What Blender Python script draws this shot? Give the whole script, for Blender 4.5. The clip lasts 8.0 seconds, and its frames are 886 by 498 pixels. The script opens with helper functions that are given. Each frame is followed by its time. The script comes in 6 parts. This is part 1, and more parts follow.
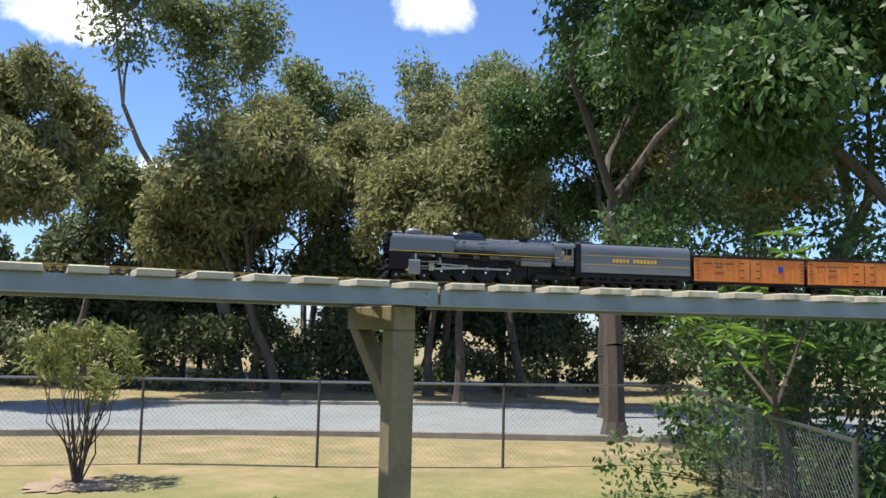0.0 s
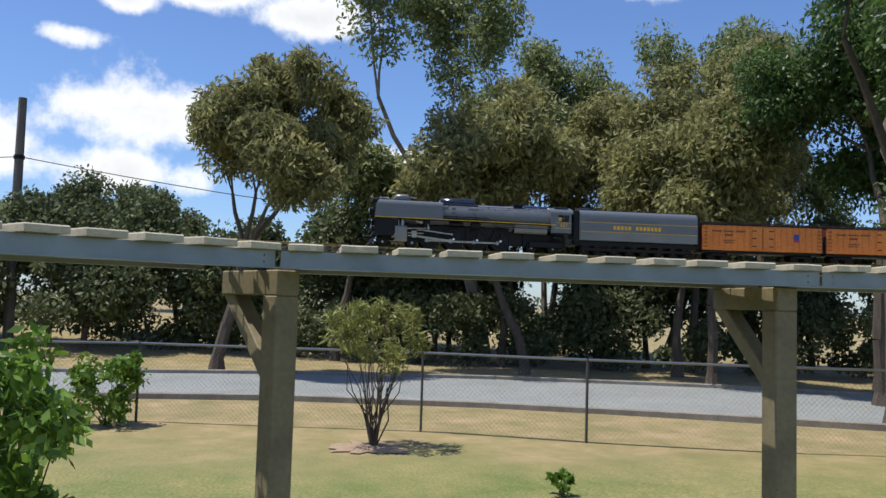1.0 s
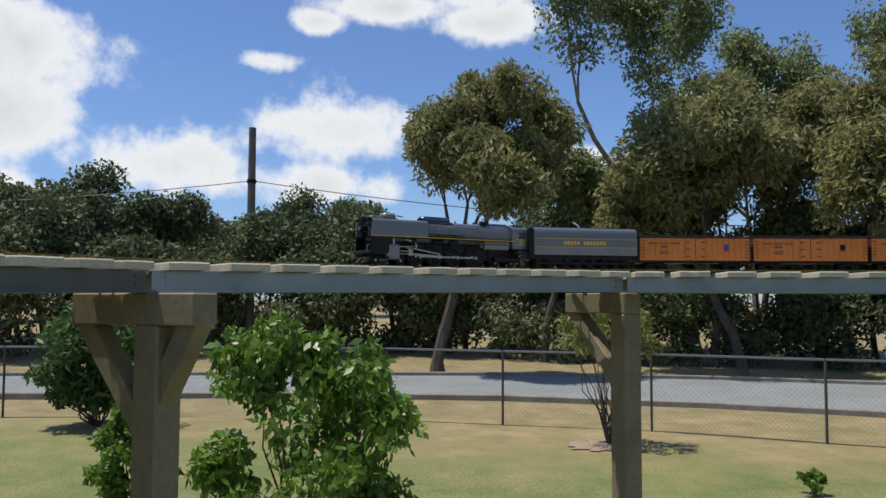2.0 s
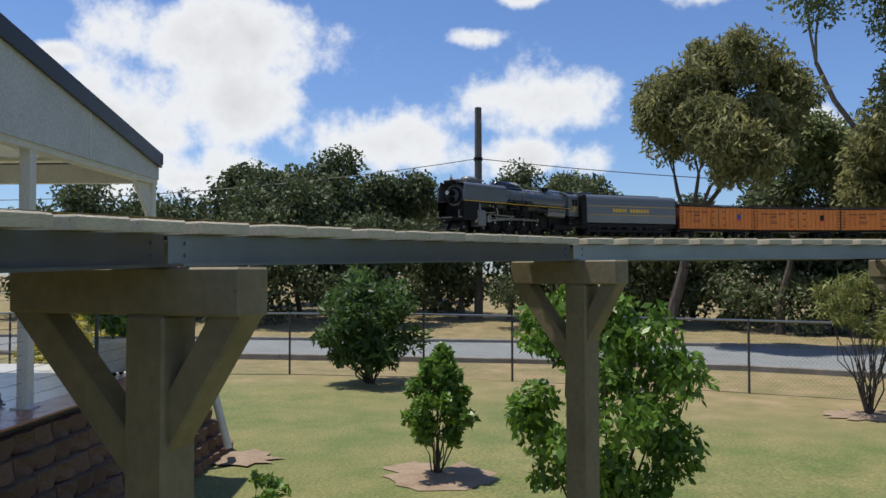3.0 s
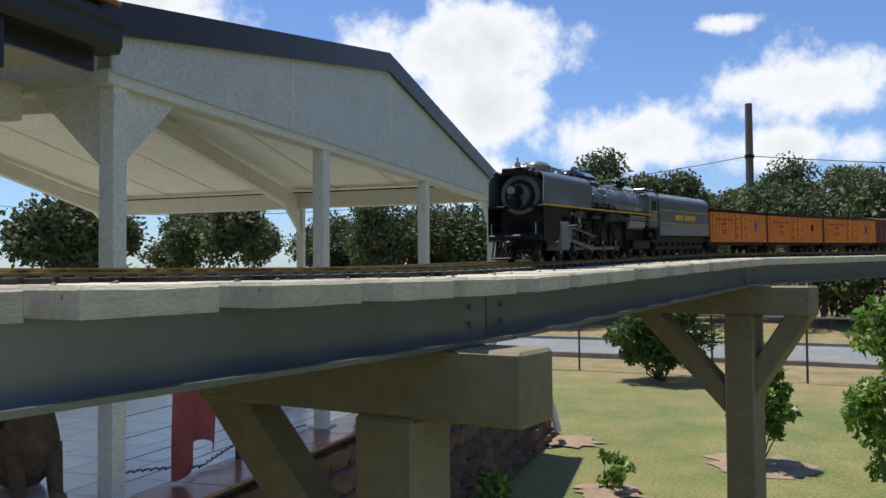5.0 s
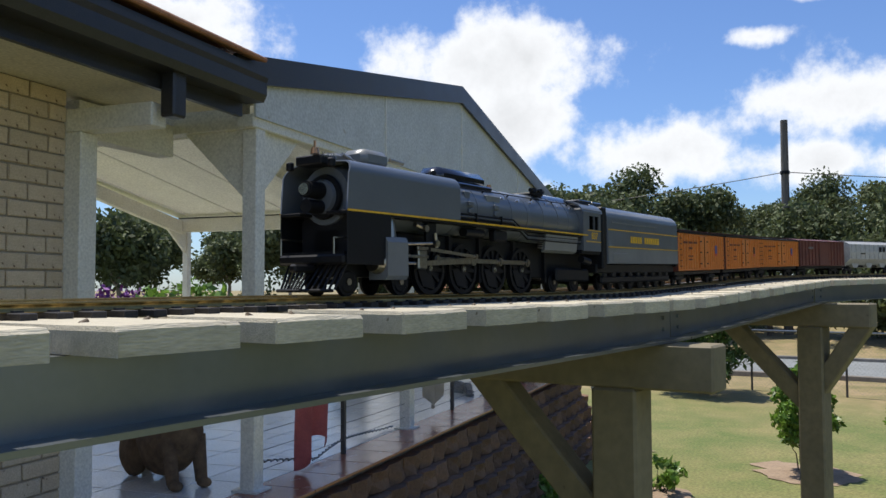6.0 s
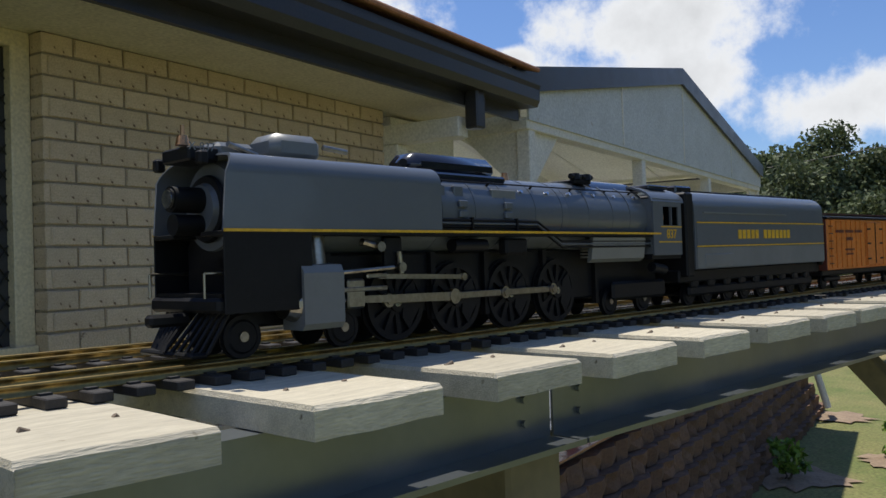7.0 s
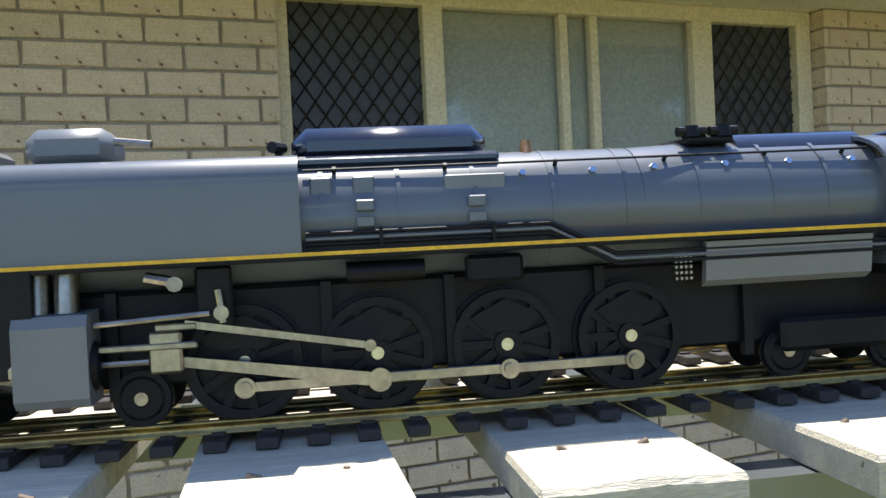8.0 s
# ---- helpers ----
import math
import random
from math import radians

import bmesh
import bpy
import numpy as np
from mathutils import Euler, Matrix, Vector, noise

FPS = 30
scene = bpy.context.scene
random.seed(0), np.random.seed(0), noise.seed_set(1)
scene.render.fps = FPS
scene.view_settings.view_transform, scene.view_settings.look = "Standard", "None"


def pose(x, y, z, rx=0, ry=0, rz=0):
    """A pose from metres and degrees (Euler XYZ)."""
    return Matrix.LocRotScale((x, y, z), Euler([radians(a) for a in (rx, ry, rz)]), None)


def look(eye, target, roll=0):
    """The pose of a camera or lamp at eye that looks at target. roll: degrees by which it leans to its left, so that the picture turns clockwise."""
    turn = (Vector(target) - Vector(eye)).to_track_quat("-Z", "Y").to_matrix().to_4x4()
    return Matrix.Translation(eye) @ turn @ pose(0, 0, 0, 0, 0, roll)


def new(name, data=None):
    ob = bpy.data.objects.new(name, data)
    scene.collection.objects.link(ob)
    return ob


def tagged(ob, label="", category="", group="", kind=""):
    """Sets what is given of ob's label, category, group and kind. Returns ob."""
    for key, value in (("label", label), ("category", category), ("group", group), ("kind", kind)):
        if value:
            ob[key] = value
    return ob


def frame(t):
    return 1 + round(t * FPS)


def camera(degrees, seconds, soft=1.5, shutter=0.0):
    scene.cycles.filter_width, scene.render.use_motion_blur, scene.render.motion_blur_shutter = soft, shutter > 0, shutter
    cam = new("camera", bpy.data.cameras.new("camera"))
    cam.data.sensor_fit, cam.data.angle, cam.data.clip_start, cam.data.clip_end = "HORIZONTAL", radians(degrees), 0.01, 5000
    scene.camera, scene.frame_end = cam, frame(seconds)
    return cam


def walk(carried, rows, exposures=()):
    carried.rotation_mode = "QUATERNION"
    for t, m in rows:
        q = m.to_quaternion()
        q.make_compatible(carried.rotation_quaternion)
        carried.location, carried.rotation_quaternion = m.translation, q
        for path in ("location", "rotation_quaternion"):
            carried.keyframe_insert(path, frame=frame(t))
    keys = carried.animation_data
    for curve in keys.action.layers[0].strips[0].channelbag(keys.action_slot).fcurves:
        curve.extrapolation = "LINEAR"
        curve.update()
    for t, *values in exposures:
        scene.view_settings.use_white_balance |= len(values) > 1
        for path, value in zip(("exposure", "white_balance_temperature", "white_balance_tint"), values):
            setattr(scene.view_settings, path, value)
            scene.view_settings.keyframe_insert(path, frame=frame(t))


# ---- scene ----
cam = camera(55.9, 8.0)
PATH = [
    (0, (-1.363, 0.112, 2.271), (-2.876, 1.405, 2.467), 1.3),
    (0.5, (-1.446, -0.223, 2.243), (-3.111, 0.87, 2.422), 1.9),
    (1, (-1.475, -0.618, 2.256), (-3.281, 0.231, 2.388), 1.7),
    (1.5, (-1.348, -1.069, 2.318), (-3.24, -0.432, 2.432), 0.4),
    (1.7, (-1.25, -1.228, 2.328), (-3.168, -0.68, 2.452), 0.2),
    (2.8, (-0.218, -2.198, 2.298), (-2.215, -2.134, 2.369), 0.2),
    (3, (-0.133, -2.286, 2.293), (-2.131, -2.35, 2.353), -0.1),
    (3.5, (0.221, -2.501, 2.325), (-1.758, -2.776, 2.401), -0.2),
    (4, (0.533, -2.745, 2.321), (-1.43, -3.118, 2.404), -0.8),
    (4.5, (0.925, -2.89, 2.34), (-1.002, -3.422, 2.413), -0.7),
    (4.7, (1.051, -2.938, 2.347), (-0.851, -3.553, 2.406), -0.6),
    (5.8, (1.843, -3.134, 2.365), (-0.043, -3.797, 2.437), -0.3),
    (6, (2.006, -3.166, 2.372), (0.135, -3.867, 2.468), -0.2),
    (6.5, (2.421, -3.342, 2.405), (0.597, -4.156, 2.497), -1.5),
    (7, (2.903, -3.455, 2.445), (1.209, -4.513, 2.479), -1.8),
    (7.2, (3.108, -3.47, 2.466), (1.522, -4.69, 2.433), -2.7),
    (7.4, (3.285, -3.524, 2.485), (1.84, -4.906, 2.456), -3.0),
    (7.5, (3.36, -3.53, 2.49), (2.022, -5.015, 2.477), -2.2),
    (7.7, (3.552, -3.586, 2.495), (2.418, -5.234, 2.473), -2.3),
    (8, (3.883, -3.686, 2.495), (3.168, -5.554, 2.463), -2.8),
]
walk(cam, [(t, look(eye, target, roll)) for t, eye, target, roll in PATH], exposures=[(0.0, 0.62), (1.0, 0.18), (1.7, -0.06), (2.8, -0.12), (3.5, 0.05), (4.7, 0.05), (5.8, 0.15), (6.5, -0.05), (7.0, -0.1), (7.3, 0.48), (7.5, 0.7), (8.0, 1.12)])

# ---- light: a high sun behind the house, blue sky with cumulus ----
SUN_FROM = Vector((-0.12, -0.3, 0.945)).normalized()
sun = new("sun", bpy.data.lights.new("sun", "SUN"))
sun.data.energy, sun.data.angle, sun.data.color = 4.8, radians(0.5), (1.0, 0.95, 0.86)
sun.matrix_world = look(SUN_FROM * 60, (0, 0, 0))

world = bpy.data.worlds.new("sky")
scene.world = world
world.use_nodes = True
wn, wl = world.node_tree.nodes, world.node_tree.links
wn.clear()
sky = wn.new("ShaderNodeTexSky")
sky.sky_type, sky.sun_disc = "NISHITA", False
sky.sun_elevation = math.asin(SUN_FROM.z)
sky.sun_rotation = math.atan2(SUN_FROM.x, SUN_FROM.y)
sky.air_density, sky.dust_density, sky.ozone_density = 1.0, 0.4, 2.5
# cumulus: bearing (degrees left of +y), elevation, half width, half height
CLOUDS = [(104.2, 15.6, 11.5, 3.0), (106, 11.2, 5.2, 2.8), (96.8, 8.9, 6.6, 2.7), (85.3, 12.0, 9.5, 3.1), (89.6, 15.9, 2.6, 0.9), (86.4, 18.6, 2.0, 0.9), (113, 9.5, 6, 3.6), (109, 6.3, 9, 2.2), (86, 7.8, 7, 1.8), (75, 18.7, 5, 1.6), (81.3, 19.8, 5, 1.2), (51.2, 21.3, 3.2, 2.0),
          (76, 21, 4, 2), (127.5, 17.5, 8, 3), (117, 13.7, 1.6, 0.9), (70, 9, 5, 1.6), (60, 13, 3, 1), (124, 9, 8, 3), (140, 14, 9, 4), (98, 21.5, 4, 1.0), (112, 22, 4, 1.2), (150, 24, 15, 6), (-20, 26, 14, 6), (200, 24, 16, 7), (250, 28, 18, 8), (300, 24, 16, 6)]
coord = wn.new("ShaderNodeTexCoord")


def wmath(op, a, b=None, c=None):
    n = wn.new("ShaderNodeMath")
    n.operation = op
    for i, v in enumerate((a, b, c)):
        if v is None:
            continue
        if isinstance(v, (int, float)):
            n.inputs[i].default_value = v
        else:
            wl.new(v, n.inputs[i])
    return n.outputs[0]


def wvec(op, a, b):
    n = wn.new("ShaderNodeVectorMath")
    n.operation = op
    for i, v in enumerate((a, b)):
        if isinstance(v, tuple):
            n.inputs[i].default_value = v
        else:
            wl.new(v, n.inputs[i])
    return n


wobble = wn.new("ShaderNodeTexNoise")
wobble.inputs["Scale"].default_value, wobble.inputs["Detail"].default_value, wobble.inputs["Roughness"].default_value = 7.0, 7.0, 0.62
wl.new(coord.outputs["Generated"], wobble.inputs["Vector"])
cover = None
for bearing, high, half_w, half_h in CLOUDS:
    b, h = radians(bearing), radians(high)
    centre = (-math.sin(b) * math.cos(h), math.cos(b) * math.cos(h), math.sin(h))
    off = wvec("SUBTRACT", coord.outputs["Generated"], centre)
    kw, kh = 1 / radians(half_w), 1 / radians(half_h)
    scaled = wvec("MULTIPLY", off.outputs[0], (kw, kw, kh))
    far = wn.new("ShaderNodeVectorMath")
    far.operation = "LENGTH"
    wl.new(scaled.outputs[0], far.inputs[0])
    one = wmath("SUBTRACT", 1.0, far.outputs["Value"])
    cover = one if cover is None else wmath("SMOOTH_MAX", cover, one, 0.25)
billow = wmath("MULTIPLY_ADD", wobble.outputs["Fac"], 3.4, -1.71)
mass = wmath("ADD", cover, billow)
ramp = wn.new("ShaderNodeMapRange")
ramp.interpolation_type = "SMOOTHSTEP"
ramp.inputs["From Min"].default_value, ramp.inputs["From Max"].default_value = 0.0, 0.62
wl.new(mass, ramp.inputs["Value"])
shade = wn.new("ShaderNodeMapRange")
shade.inputs["From Min"].default_value, shade.inputs["From Max"].default_value = 0.2, 1.4
shade.inputs["To Min"].default_value, shade.inputs["To Max"].default_value = 1.0, 0.72
wl.new(mass, shade.inputs["Value"])
white = wn.new("ShaderNodeVectorMath")
white.operation = "SCALE"
white.inputs[0].default_value = (9.4, 9.6, 9.9)
wl.new(shade.outputs[0], white.inputs["Scale"])
tint = wn.new("ShaderNodeMix")
tint.data_type, tint.blend_type = "RGBA", "MULTIPLY"
tint.inputs["Factor"].default_value = 1.0
tint.inputs["B"].default_value = (0.82, 0.98, 1.28, 1)
wl.new(sky.outputs[0], tint.inputs["A"])
mix = wn.new("ShaderNodeMix")
mix.data_type = "RGBA"
wl.new(ramp.outputs[0], mix.inputs["Factor"])
wl.new(tint.outputs["Result"], mix.inputs["A"])
wl.new(white.outputs[0], mix.inputs["B"])
back = wn.new("ShaderNodeBackground")
back.inputs["Strength"].default_value = 0.105
wl.new(mix.outputs["Result"], back.inputs["Color"])
out = wn.new("ShaderNodeOutputWorld")
wl.new(back.outputs[0], out.inputs["Surface"])


# ---- materials ----
def material(name, base, second=None, rough=0.6, metal=0.0, scale=8.0, fine=60.0, bump=0.1, grainy=1.0, per_object=0.0, coat=0.0, stretch=(1, 1, 1), spots=None, translucent=0.0, per_island=0.0):
    """A surface of two mixed tones with coarse stains, fine grain and relief, at real size."""
    m = bpy.data.materials.new(name)
    m.use_nodes = True
    n, l = m.node_tree.nodes, m.node_tree.links
    bsdf = n["Principled BSDF"]
    second = second or tuple(c * 0.72 for c in base)
    tc = n.new("ShaderNodeTexCoord")
    mp = n.new("ShaderNodeMapping")
    mp.inputs["Scale"].default_value = stretch
    l.new(tc.outputs["Object"], mp.inputs["Vector"])
    big, small = n.new("ShaderNodeTexNoise"), n.new("ShaderNodeTexNoise")
    big.inputs["Scale"].default_value, big.inputs["Detail"].default_value, big.inputs["Roughness"].default_value = scale, 5.0, 0.65
    small.inputs["Scale"].default_value, small.inputs["Detail"].default_value = fine, 4.0
    for tex in (big, small):
        l.new(mp.outputs[0], tex.inputs["Vector"])
    mixed = n.new("ShaderNodeMix")
    mixed.data_type = "RGBA"
    mixed.inputs["A"].default_value, mixed.inputs["B"].default_value = (*base, 1), (*second, 1)
    ramp = n.new("ShaderNodeMapRange")
    ramp.inputs["From Min"].default_value, ramp.inputs["From Max"].default_value = 0.35, 0.68
    l.new(big.outputs["Fac"], ramp.inputs["Value"])
    l.new(ramp.outputs[0], mixed.inputs["Factor"])
    grain = n.new("ShaderNodeMapRange")
    grain.inputs["From Min"].default_value, grain.inputs["From Max"].default_value = 0.3, 0.7
    grain.inputs["To Min"].default_value, grain.inputs["To Max"].default_value = 1 - 0.18 * grainy, 1 + 0.14 * grainy
    l.new(small.outputs["Fac"], grain.inputs["Value"])
    last = n.new("ShaderNodeVectorMath")
    last.operation = "SCALE"
    l.new(mixed.outputs["Result"], last.inputs[0])
    l.new(grain.outputs[0], last.inputs["Scale"])
    colour = last.outputs[0]
    if per_object or per_island:
        if per_object:
            info = n.new("ShaderNodeObjectInfo")
        else:
            info = n.new("ShaderNodeNewGeometry")
        spread = per_object or per_island
        vary = n.new("ShaderNodeMapRange")
        vary.inputs["To Min"].default_value, vary.inputs["To Max"].default_value = 1 - spread, 1 + spread
        l.new(info.outputs["Random" if per_object else "Random Per Island"], vary.inputs["Value"])
        v = n.new("ShaderNodeVectorMath")
        v.operation = "SCALE"
        l.new(colour, v.inputs[0])
        l.new(vary.outputs[0], v.inputs["Scale"])
        colour = v.outputs[0]
    if spots:
        sp = n.new("ShaderNodeTexNoise")
        sp.inputs["Scale"].default_value, sp.inputs["Detail"].default_value = spots[1], 3.0
        l.new(tc.outputs["Object"], sp.inputs["Vector"])
        sr = n.new("ShaderNodeMapRange")
        sr.inputs["From Min"].default_value, sr.inputs["From Max"].default_value = spots[2], spots[2] + 0.06
        l.new(sp.outputs["Fac"], sr.inputs["Value"])
        sm = n.new("ShaderNodeMix")
        sm.data_type = "RGBA"
        sm.inputs["B"].default_value = (*spots[0], 1)
        l.new(sr.outputs[0], sm.inputs["Factor"])
        l.new(colour, sm.inputs["A"])
        colour = sm.outputs["Result"]
    l.new(colour, bsdf.inputs["Base Color"])
    rr = n.new("ShaderNodeMapRange")
    rr.inputs["To Min"].default_value, rr.inputs["To Max"].default_value = max(0.04, rough - 0.12), min(1.0, rough + 0.12)
    l.new(big.outputs["Fac"], rr.inputs["Value"])
    l.new(rr.outputs[0], bsdf.inputs["Roughness"])
    bsdf.inputs["Metallic"].default_value = metal
    bsdf.inputs["Coat Weight"].default_value = coat
    if bump:
        bp = n.new("ShaderNodeBump")
        bp.inputs["Strength"].default_value, bp.inputs["Distance"].default_value = bump, 0.01
        l.new(small.outputs["Fac"], bp.inputs["Height"])
        l.new(bp.outputs[0], bsdf.inputs["Normal"])
    if translucent:
        tr = n.new("ShaderNodeBsdfTranslucent")
        l.new(colour, tr.inputs["Color"])
        ms = n.new("ShaderNodeMixShader")
        ms.inputs[0].default_value = translucent
        l.new(bsdf.outputs[0], ms.inputs[1])
        l.new(tr.outputs[0], ms.inputs[2])
        l.new(ms.outputs[0], n["Material Output"].inputs["Surface"])
    return m


M = {}
M["timber"] = material("khaki_painted_timber", (0.235, 0.195, 0.118), (0.17, 0.14, 0.085), 0.7, scale=5, fine=40, bump=0.12, stretch=(1, 1, 1), spots=((0.1, 0.08, 0.05), 30, 0.72))
M["plank"] = material("weathered_cream_plank", (0.6, 0.54, 0.4), (0.47, 0.42, 0.31), 0.75, scale=9, fine=70, bump=0.3, per_object=0.1, stretch=(1, 9, 9), spots=((0.2, 0.16, 0.1), 60, 0.7))
M["steel"] = material("galvanised_steel", (0.25, 0.27, 0.28), (0.19, 0.21, 0.22), 0.32, metal=0.8, scale=3, fine=120, bump=0.0, grainy=0.1)
M["rail"] = material("brass_rail", (0.42, 0.3, 0.1), (0.26, 0.18, 0.07), 0.38, metal=0.9, scale=20, fine=200, bump=0.05)
M["sleeper"] = material("black_plastic_sleeper", (0.022, 0.019, 0.017), (0.03, 0.026, 0.022), 0.6, scale=60, fine=300, bump=0.1)
M["black"] = material("satin_black_paint", (0.006, 0.006, 0.007), (0.009, 0.009, 0.01), 0.5, scale=30, fine=250, bump=0.02)
M["black"].node_tree.nodes["Principled BSDF"].inputs["Specular IOR Level"].default_value = 0.22
M["gloss_black"] = material("gloss_black_paint", (0.01, 0.011, 0.018), (0.014, 0.015, 0.022), 0.16, scale=30, fine=250, bump=0.0, coat=0.6)
M["grey"] = material("two_tone_grey_paint", (0.108, 0.12, 0.134), (0.098, 0.109, 0.122), 0.34, scale=10, fine=220, bump=0.0, coat=0.25, grainy=0.12)
M["light_grey"] = material("light_grey_paint", (0.17, 0.178, 0.178), (0.145, 0.152, 0.152), 0.38, scale=10, fine=220, bump=0.0, grainy=0.15)
M["rod"] = material("bright_rod_steel", (0.4, 0.37, 0.31), (0.28, 0.25, 0.21), 0.34, metal=1.0, scale=40, fine=200, bump=0.03)
M["chrome"] = material("polished_metal", (0.7, 0.7, 0.7), (0.6, 0.6, 0.6), 0.2, metal=1.0, scale=40, fine=200, bump=0.0)
M["copper"] = material("copper_bell", (0.55, 0.3, 0.14), (0.4, 0.2, 0.09), 0.3, metal=1.0, scale=40, fine=200, bump=0.0)
M["yellow"] = material("yellow_stripe", (0.72, 0.42, 0.02), (0.62, 0.36, 0.02), 0.45, scale=40, fine=200, bump=0.0)
M["orange"] = material("orange_car_paint", (0.62, 0.19, 0.025), (0.55, 0.16, 0.02), 0.45, scale=10, fine=120, bump=0.05)
M["brown"] = material("boxcar_red_paint", (0.13, 0.035, 0.022), (0.1, 0.028, 0.02), 0.5, scale=10, fine=120, bump=0.05)
M["hopper"] = material("pale_grey_hopper_paint", (0.42, 0.42, 0.4), (0.35, 0.35, 0.33), 0.5, scale=10, fine=120, bump=0.05)
M["blue"] = material("blue_emblem", (0.02, 0.05, 0.3), rough=0.4, bump=0)
M["red"] = material("red_emblem", (0.5, 0.03, 0.03), rough=0.4, bump=0)
M["brick"] = material("cream_concrete_brick", (0.64, 0.52, 0.37), (0.56, 0.44, 0.31), 0.9, scale=14, fine=140, bump=0.5, per_object=0.09, spots=((0.17, 0.11, 0.07), 24, 0.66))
M["mortar"] = material("grey_brown_mortar", (0.36, 0.3, 0.22), (0.28, 0.24, 0.18), 0.95, scale=20, fine=160, bump=0.3)
M["cream"] = material("cream_trim_paint", (0.66, 0.58, 0.4), (0.6, 0.52, 0.35), 0.5, scale=6, fine=80, bump=0.05)
M["soffit"] = material("cream_soffit_sheet", (0.7, 0.64, 0.5), (0.64, 0.58, 0.44), 0.6, scale=4, fine=60, bump=0.04)
M["gutter"] = material("charcoal_gutter", (0.025, 0.025, 0.028), (0.035, 0.033, 0.033), 0.35, scale=6, fine=80, bump=0.03)
M["tile"] = material("terracotta_roof_tile", (0.42, 0.2, 0.11), (0.3, 0.14, 0.08), 0.85, scale=6, fine=60, bump=0.3, per_object=0.15)
M["gable"] = material("off_white_gable_sheet", (0.62, 0.63, 0.62), (0.55, 0.56, 0.55), 0.65, scale=3, fine=50, bump=0.04, spots=((0.45, 0.42, 0.36), 9, 0.7))
M["white"] = material("white_painted_steel", (0.76, 0.73, 0.66), (0.69, 0.66, 0.58), 0.5, scale=5, fine=70, bump=0.03)
M["ceiling"] = material("white_insulated_ceiling_panel", (0.86, 0.83, 0.74), (0.8, 0.77, 0.68), 0.6, scale=3, fine=40, bump=0.02)
M["floor_tile"] = material("glazed_cream_tile", (0.72, 0.7, 0.65), (0.64, 0.62, 0.58), 0.2, scale=5, fine=70, bump=0.03, per_object=0.06)
M["floor_edge"] = material("glazed_terracotta_tile", (0.36, 0.14, 0.09), (0.3, 0.115, 0.075), 0.25, scale=5, fine=70, bump=0.03, per_object=0.08)
M["grout"] = material("dark_grout", (0.2, 0.17, 0.14), rough=0.9, bump=0.1)
M["block"] = material("split_face_brown_block", (0.2, 0.115, 0.07), (0.12, 0.075, 0.05), 0.95, scale=9, fine=60, bump=0.9, per_object=0.25)
M["mesh_dark"] = material("dark_security_screen", (0.03, 0.032, 0.035), (0.045, 0.045, 0.047), 0.45, scale=60, fine=300, bump=0.1)
M["lattice"] = material("black_lattice_bar", (0.012, 0.012, 0.012), rough=0.4, bump=0)
M["blind"] = material("grey_green_roller_blind", (0.5, 0.52, 0.42), (0.46, 0.48, 0.38), 0.8, scale=2, fine=90, bump=0.05)
M["pot"] = material("cream_plastic_pot", (0.7, 0.66, 0.56), (0.62, 0.58, 0.48), 0.5, scale=6, fine=60, bump=0.05)
M["pot_dark"] = material("charcoal_pot", (0.04, 0.035, 0.033), (0.06, 0.05, 0.045), 0.6, scale=6, fine=60, bump=0.1)
M["towel"] = material("pink_towel", (0.62, 0.2, 0.19), (0.5, 0.15, 0.15), 0.95, scale=8, fine=180, bump=0.6)
M["cloth"] = material("cream_cloth", (0.62, 0.55, 0.46), (0.52, 0.45, 0.37), 0.95, scale=8, fine=180, bump=0.6)
M["shoe"] = material("worn_grey_trainer", (0.3, 0.28, 0.26), (0.12, 0.12, 0.13), 0.8, scale=25, fine=160, bump=0.3)
M["fur"] = material("tan_dog_fur", (0.24, 0.15, 0.08), (0.12, 0.075, 0.045), 0.95, scale=14, fine=260, bump=0.9)
M["fur_dark"] = material("black_dog_fur", (0.02, 0.017, 0.015), (0.05, 0.035, 0.025), 0.95, scale=14, fine=260, bump=0.9)
M["asphalt"] = material("pale_worn_asphalt", (0.245, 0.258, 0.254), (0.2, 0.214, 0.21), 0.9, scale=0.6, fine=30, bump=0.3)
M["kerb"] = material("grey_concrete_kerb", (0.3, 0.28, 0.24), (0.2, 0.17, 0.14), 0.9, scale=2, fine=40, bump=0.3)
M["wire"] = material("galvanised_fence_wire", (0.2, 0.2, 0.19), (0.14, 0.14, 0.13), 0.5, metal=0.6, scale=5, fine=80, bump=0)
M["fence_post"] = material("dark_fence_post", (0.06, 0.058, 0.055), (0.1, 0.09, 0.085), 0.6, scale=5, fine=80, bump=0.1)
M["pole"] = material("grey_timber_pole", (0.17, 0.15, 0.13), (0.1, 0.09, 0.08), 0.9, scale=3, fine=30, bump=0.4, stretch=(4, 4, 0.4))
M["cable"] = material("black_cable", (0.02, 0.02, 0.02), rough=0.6, bump=0)
M["bark"] = material("brown_bark", (0.11, 0.085, 0.065), (0.06, 0.046, 0.036), 0.95, scale=2, fine=14, bump=0.6, stretch=(3, 3, 0.5))
M["bark_pale"] = material("pale_gum_bark", (0.32, 0.28, 0.23), (0.16, 0.13, 0.11), 0.9, scale=1.2, fine=12, bump=0.4, stretch=(2, 2, 0.5))
M["olive"] = material("olive_needle_foliage", (0.31, 0.3, 0.12), (0.2, 0.205, 0.08), 0.7, scale=0.35, fine=6, bump=0, translucent=0.45, per_island=0.4)
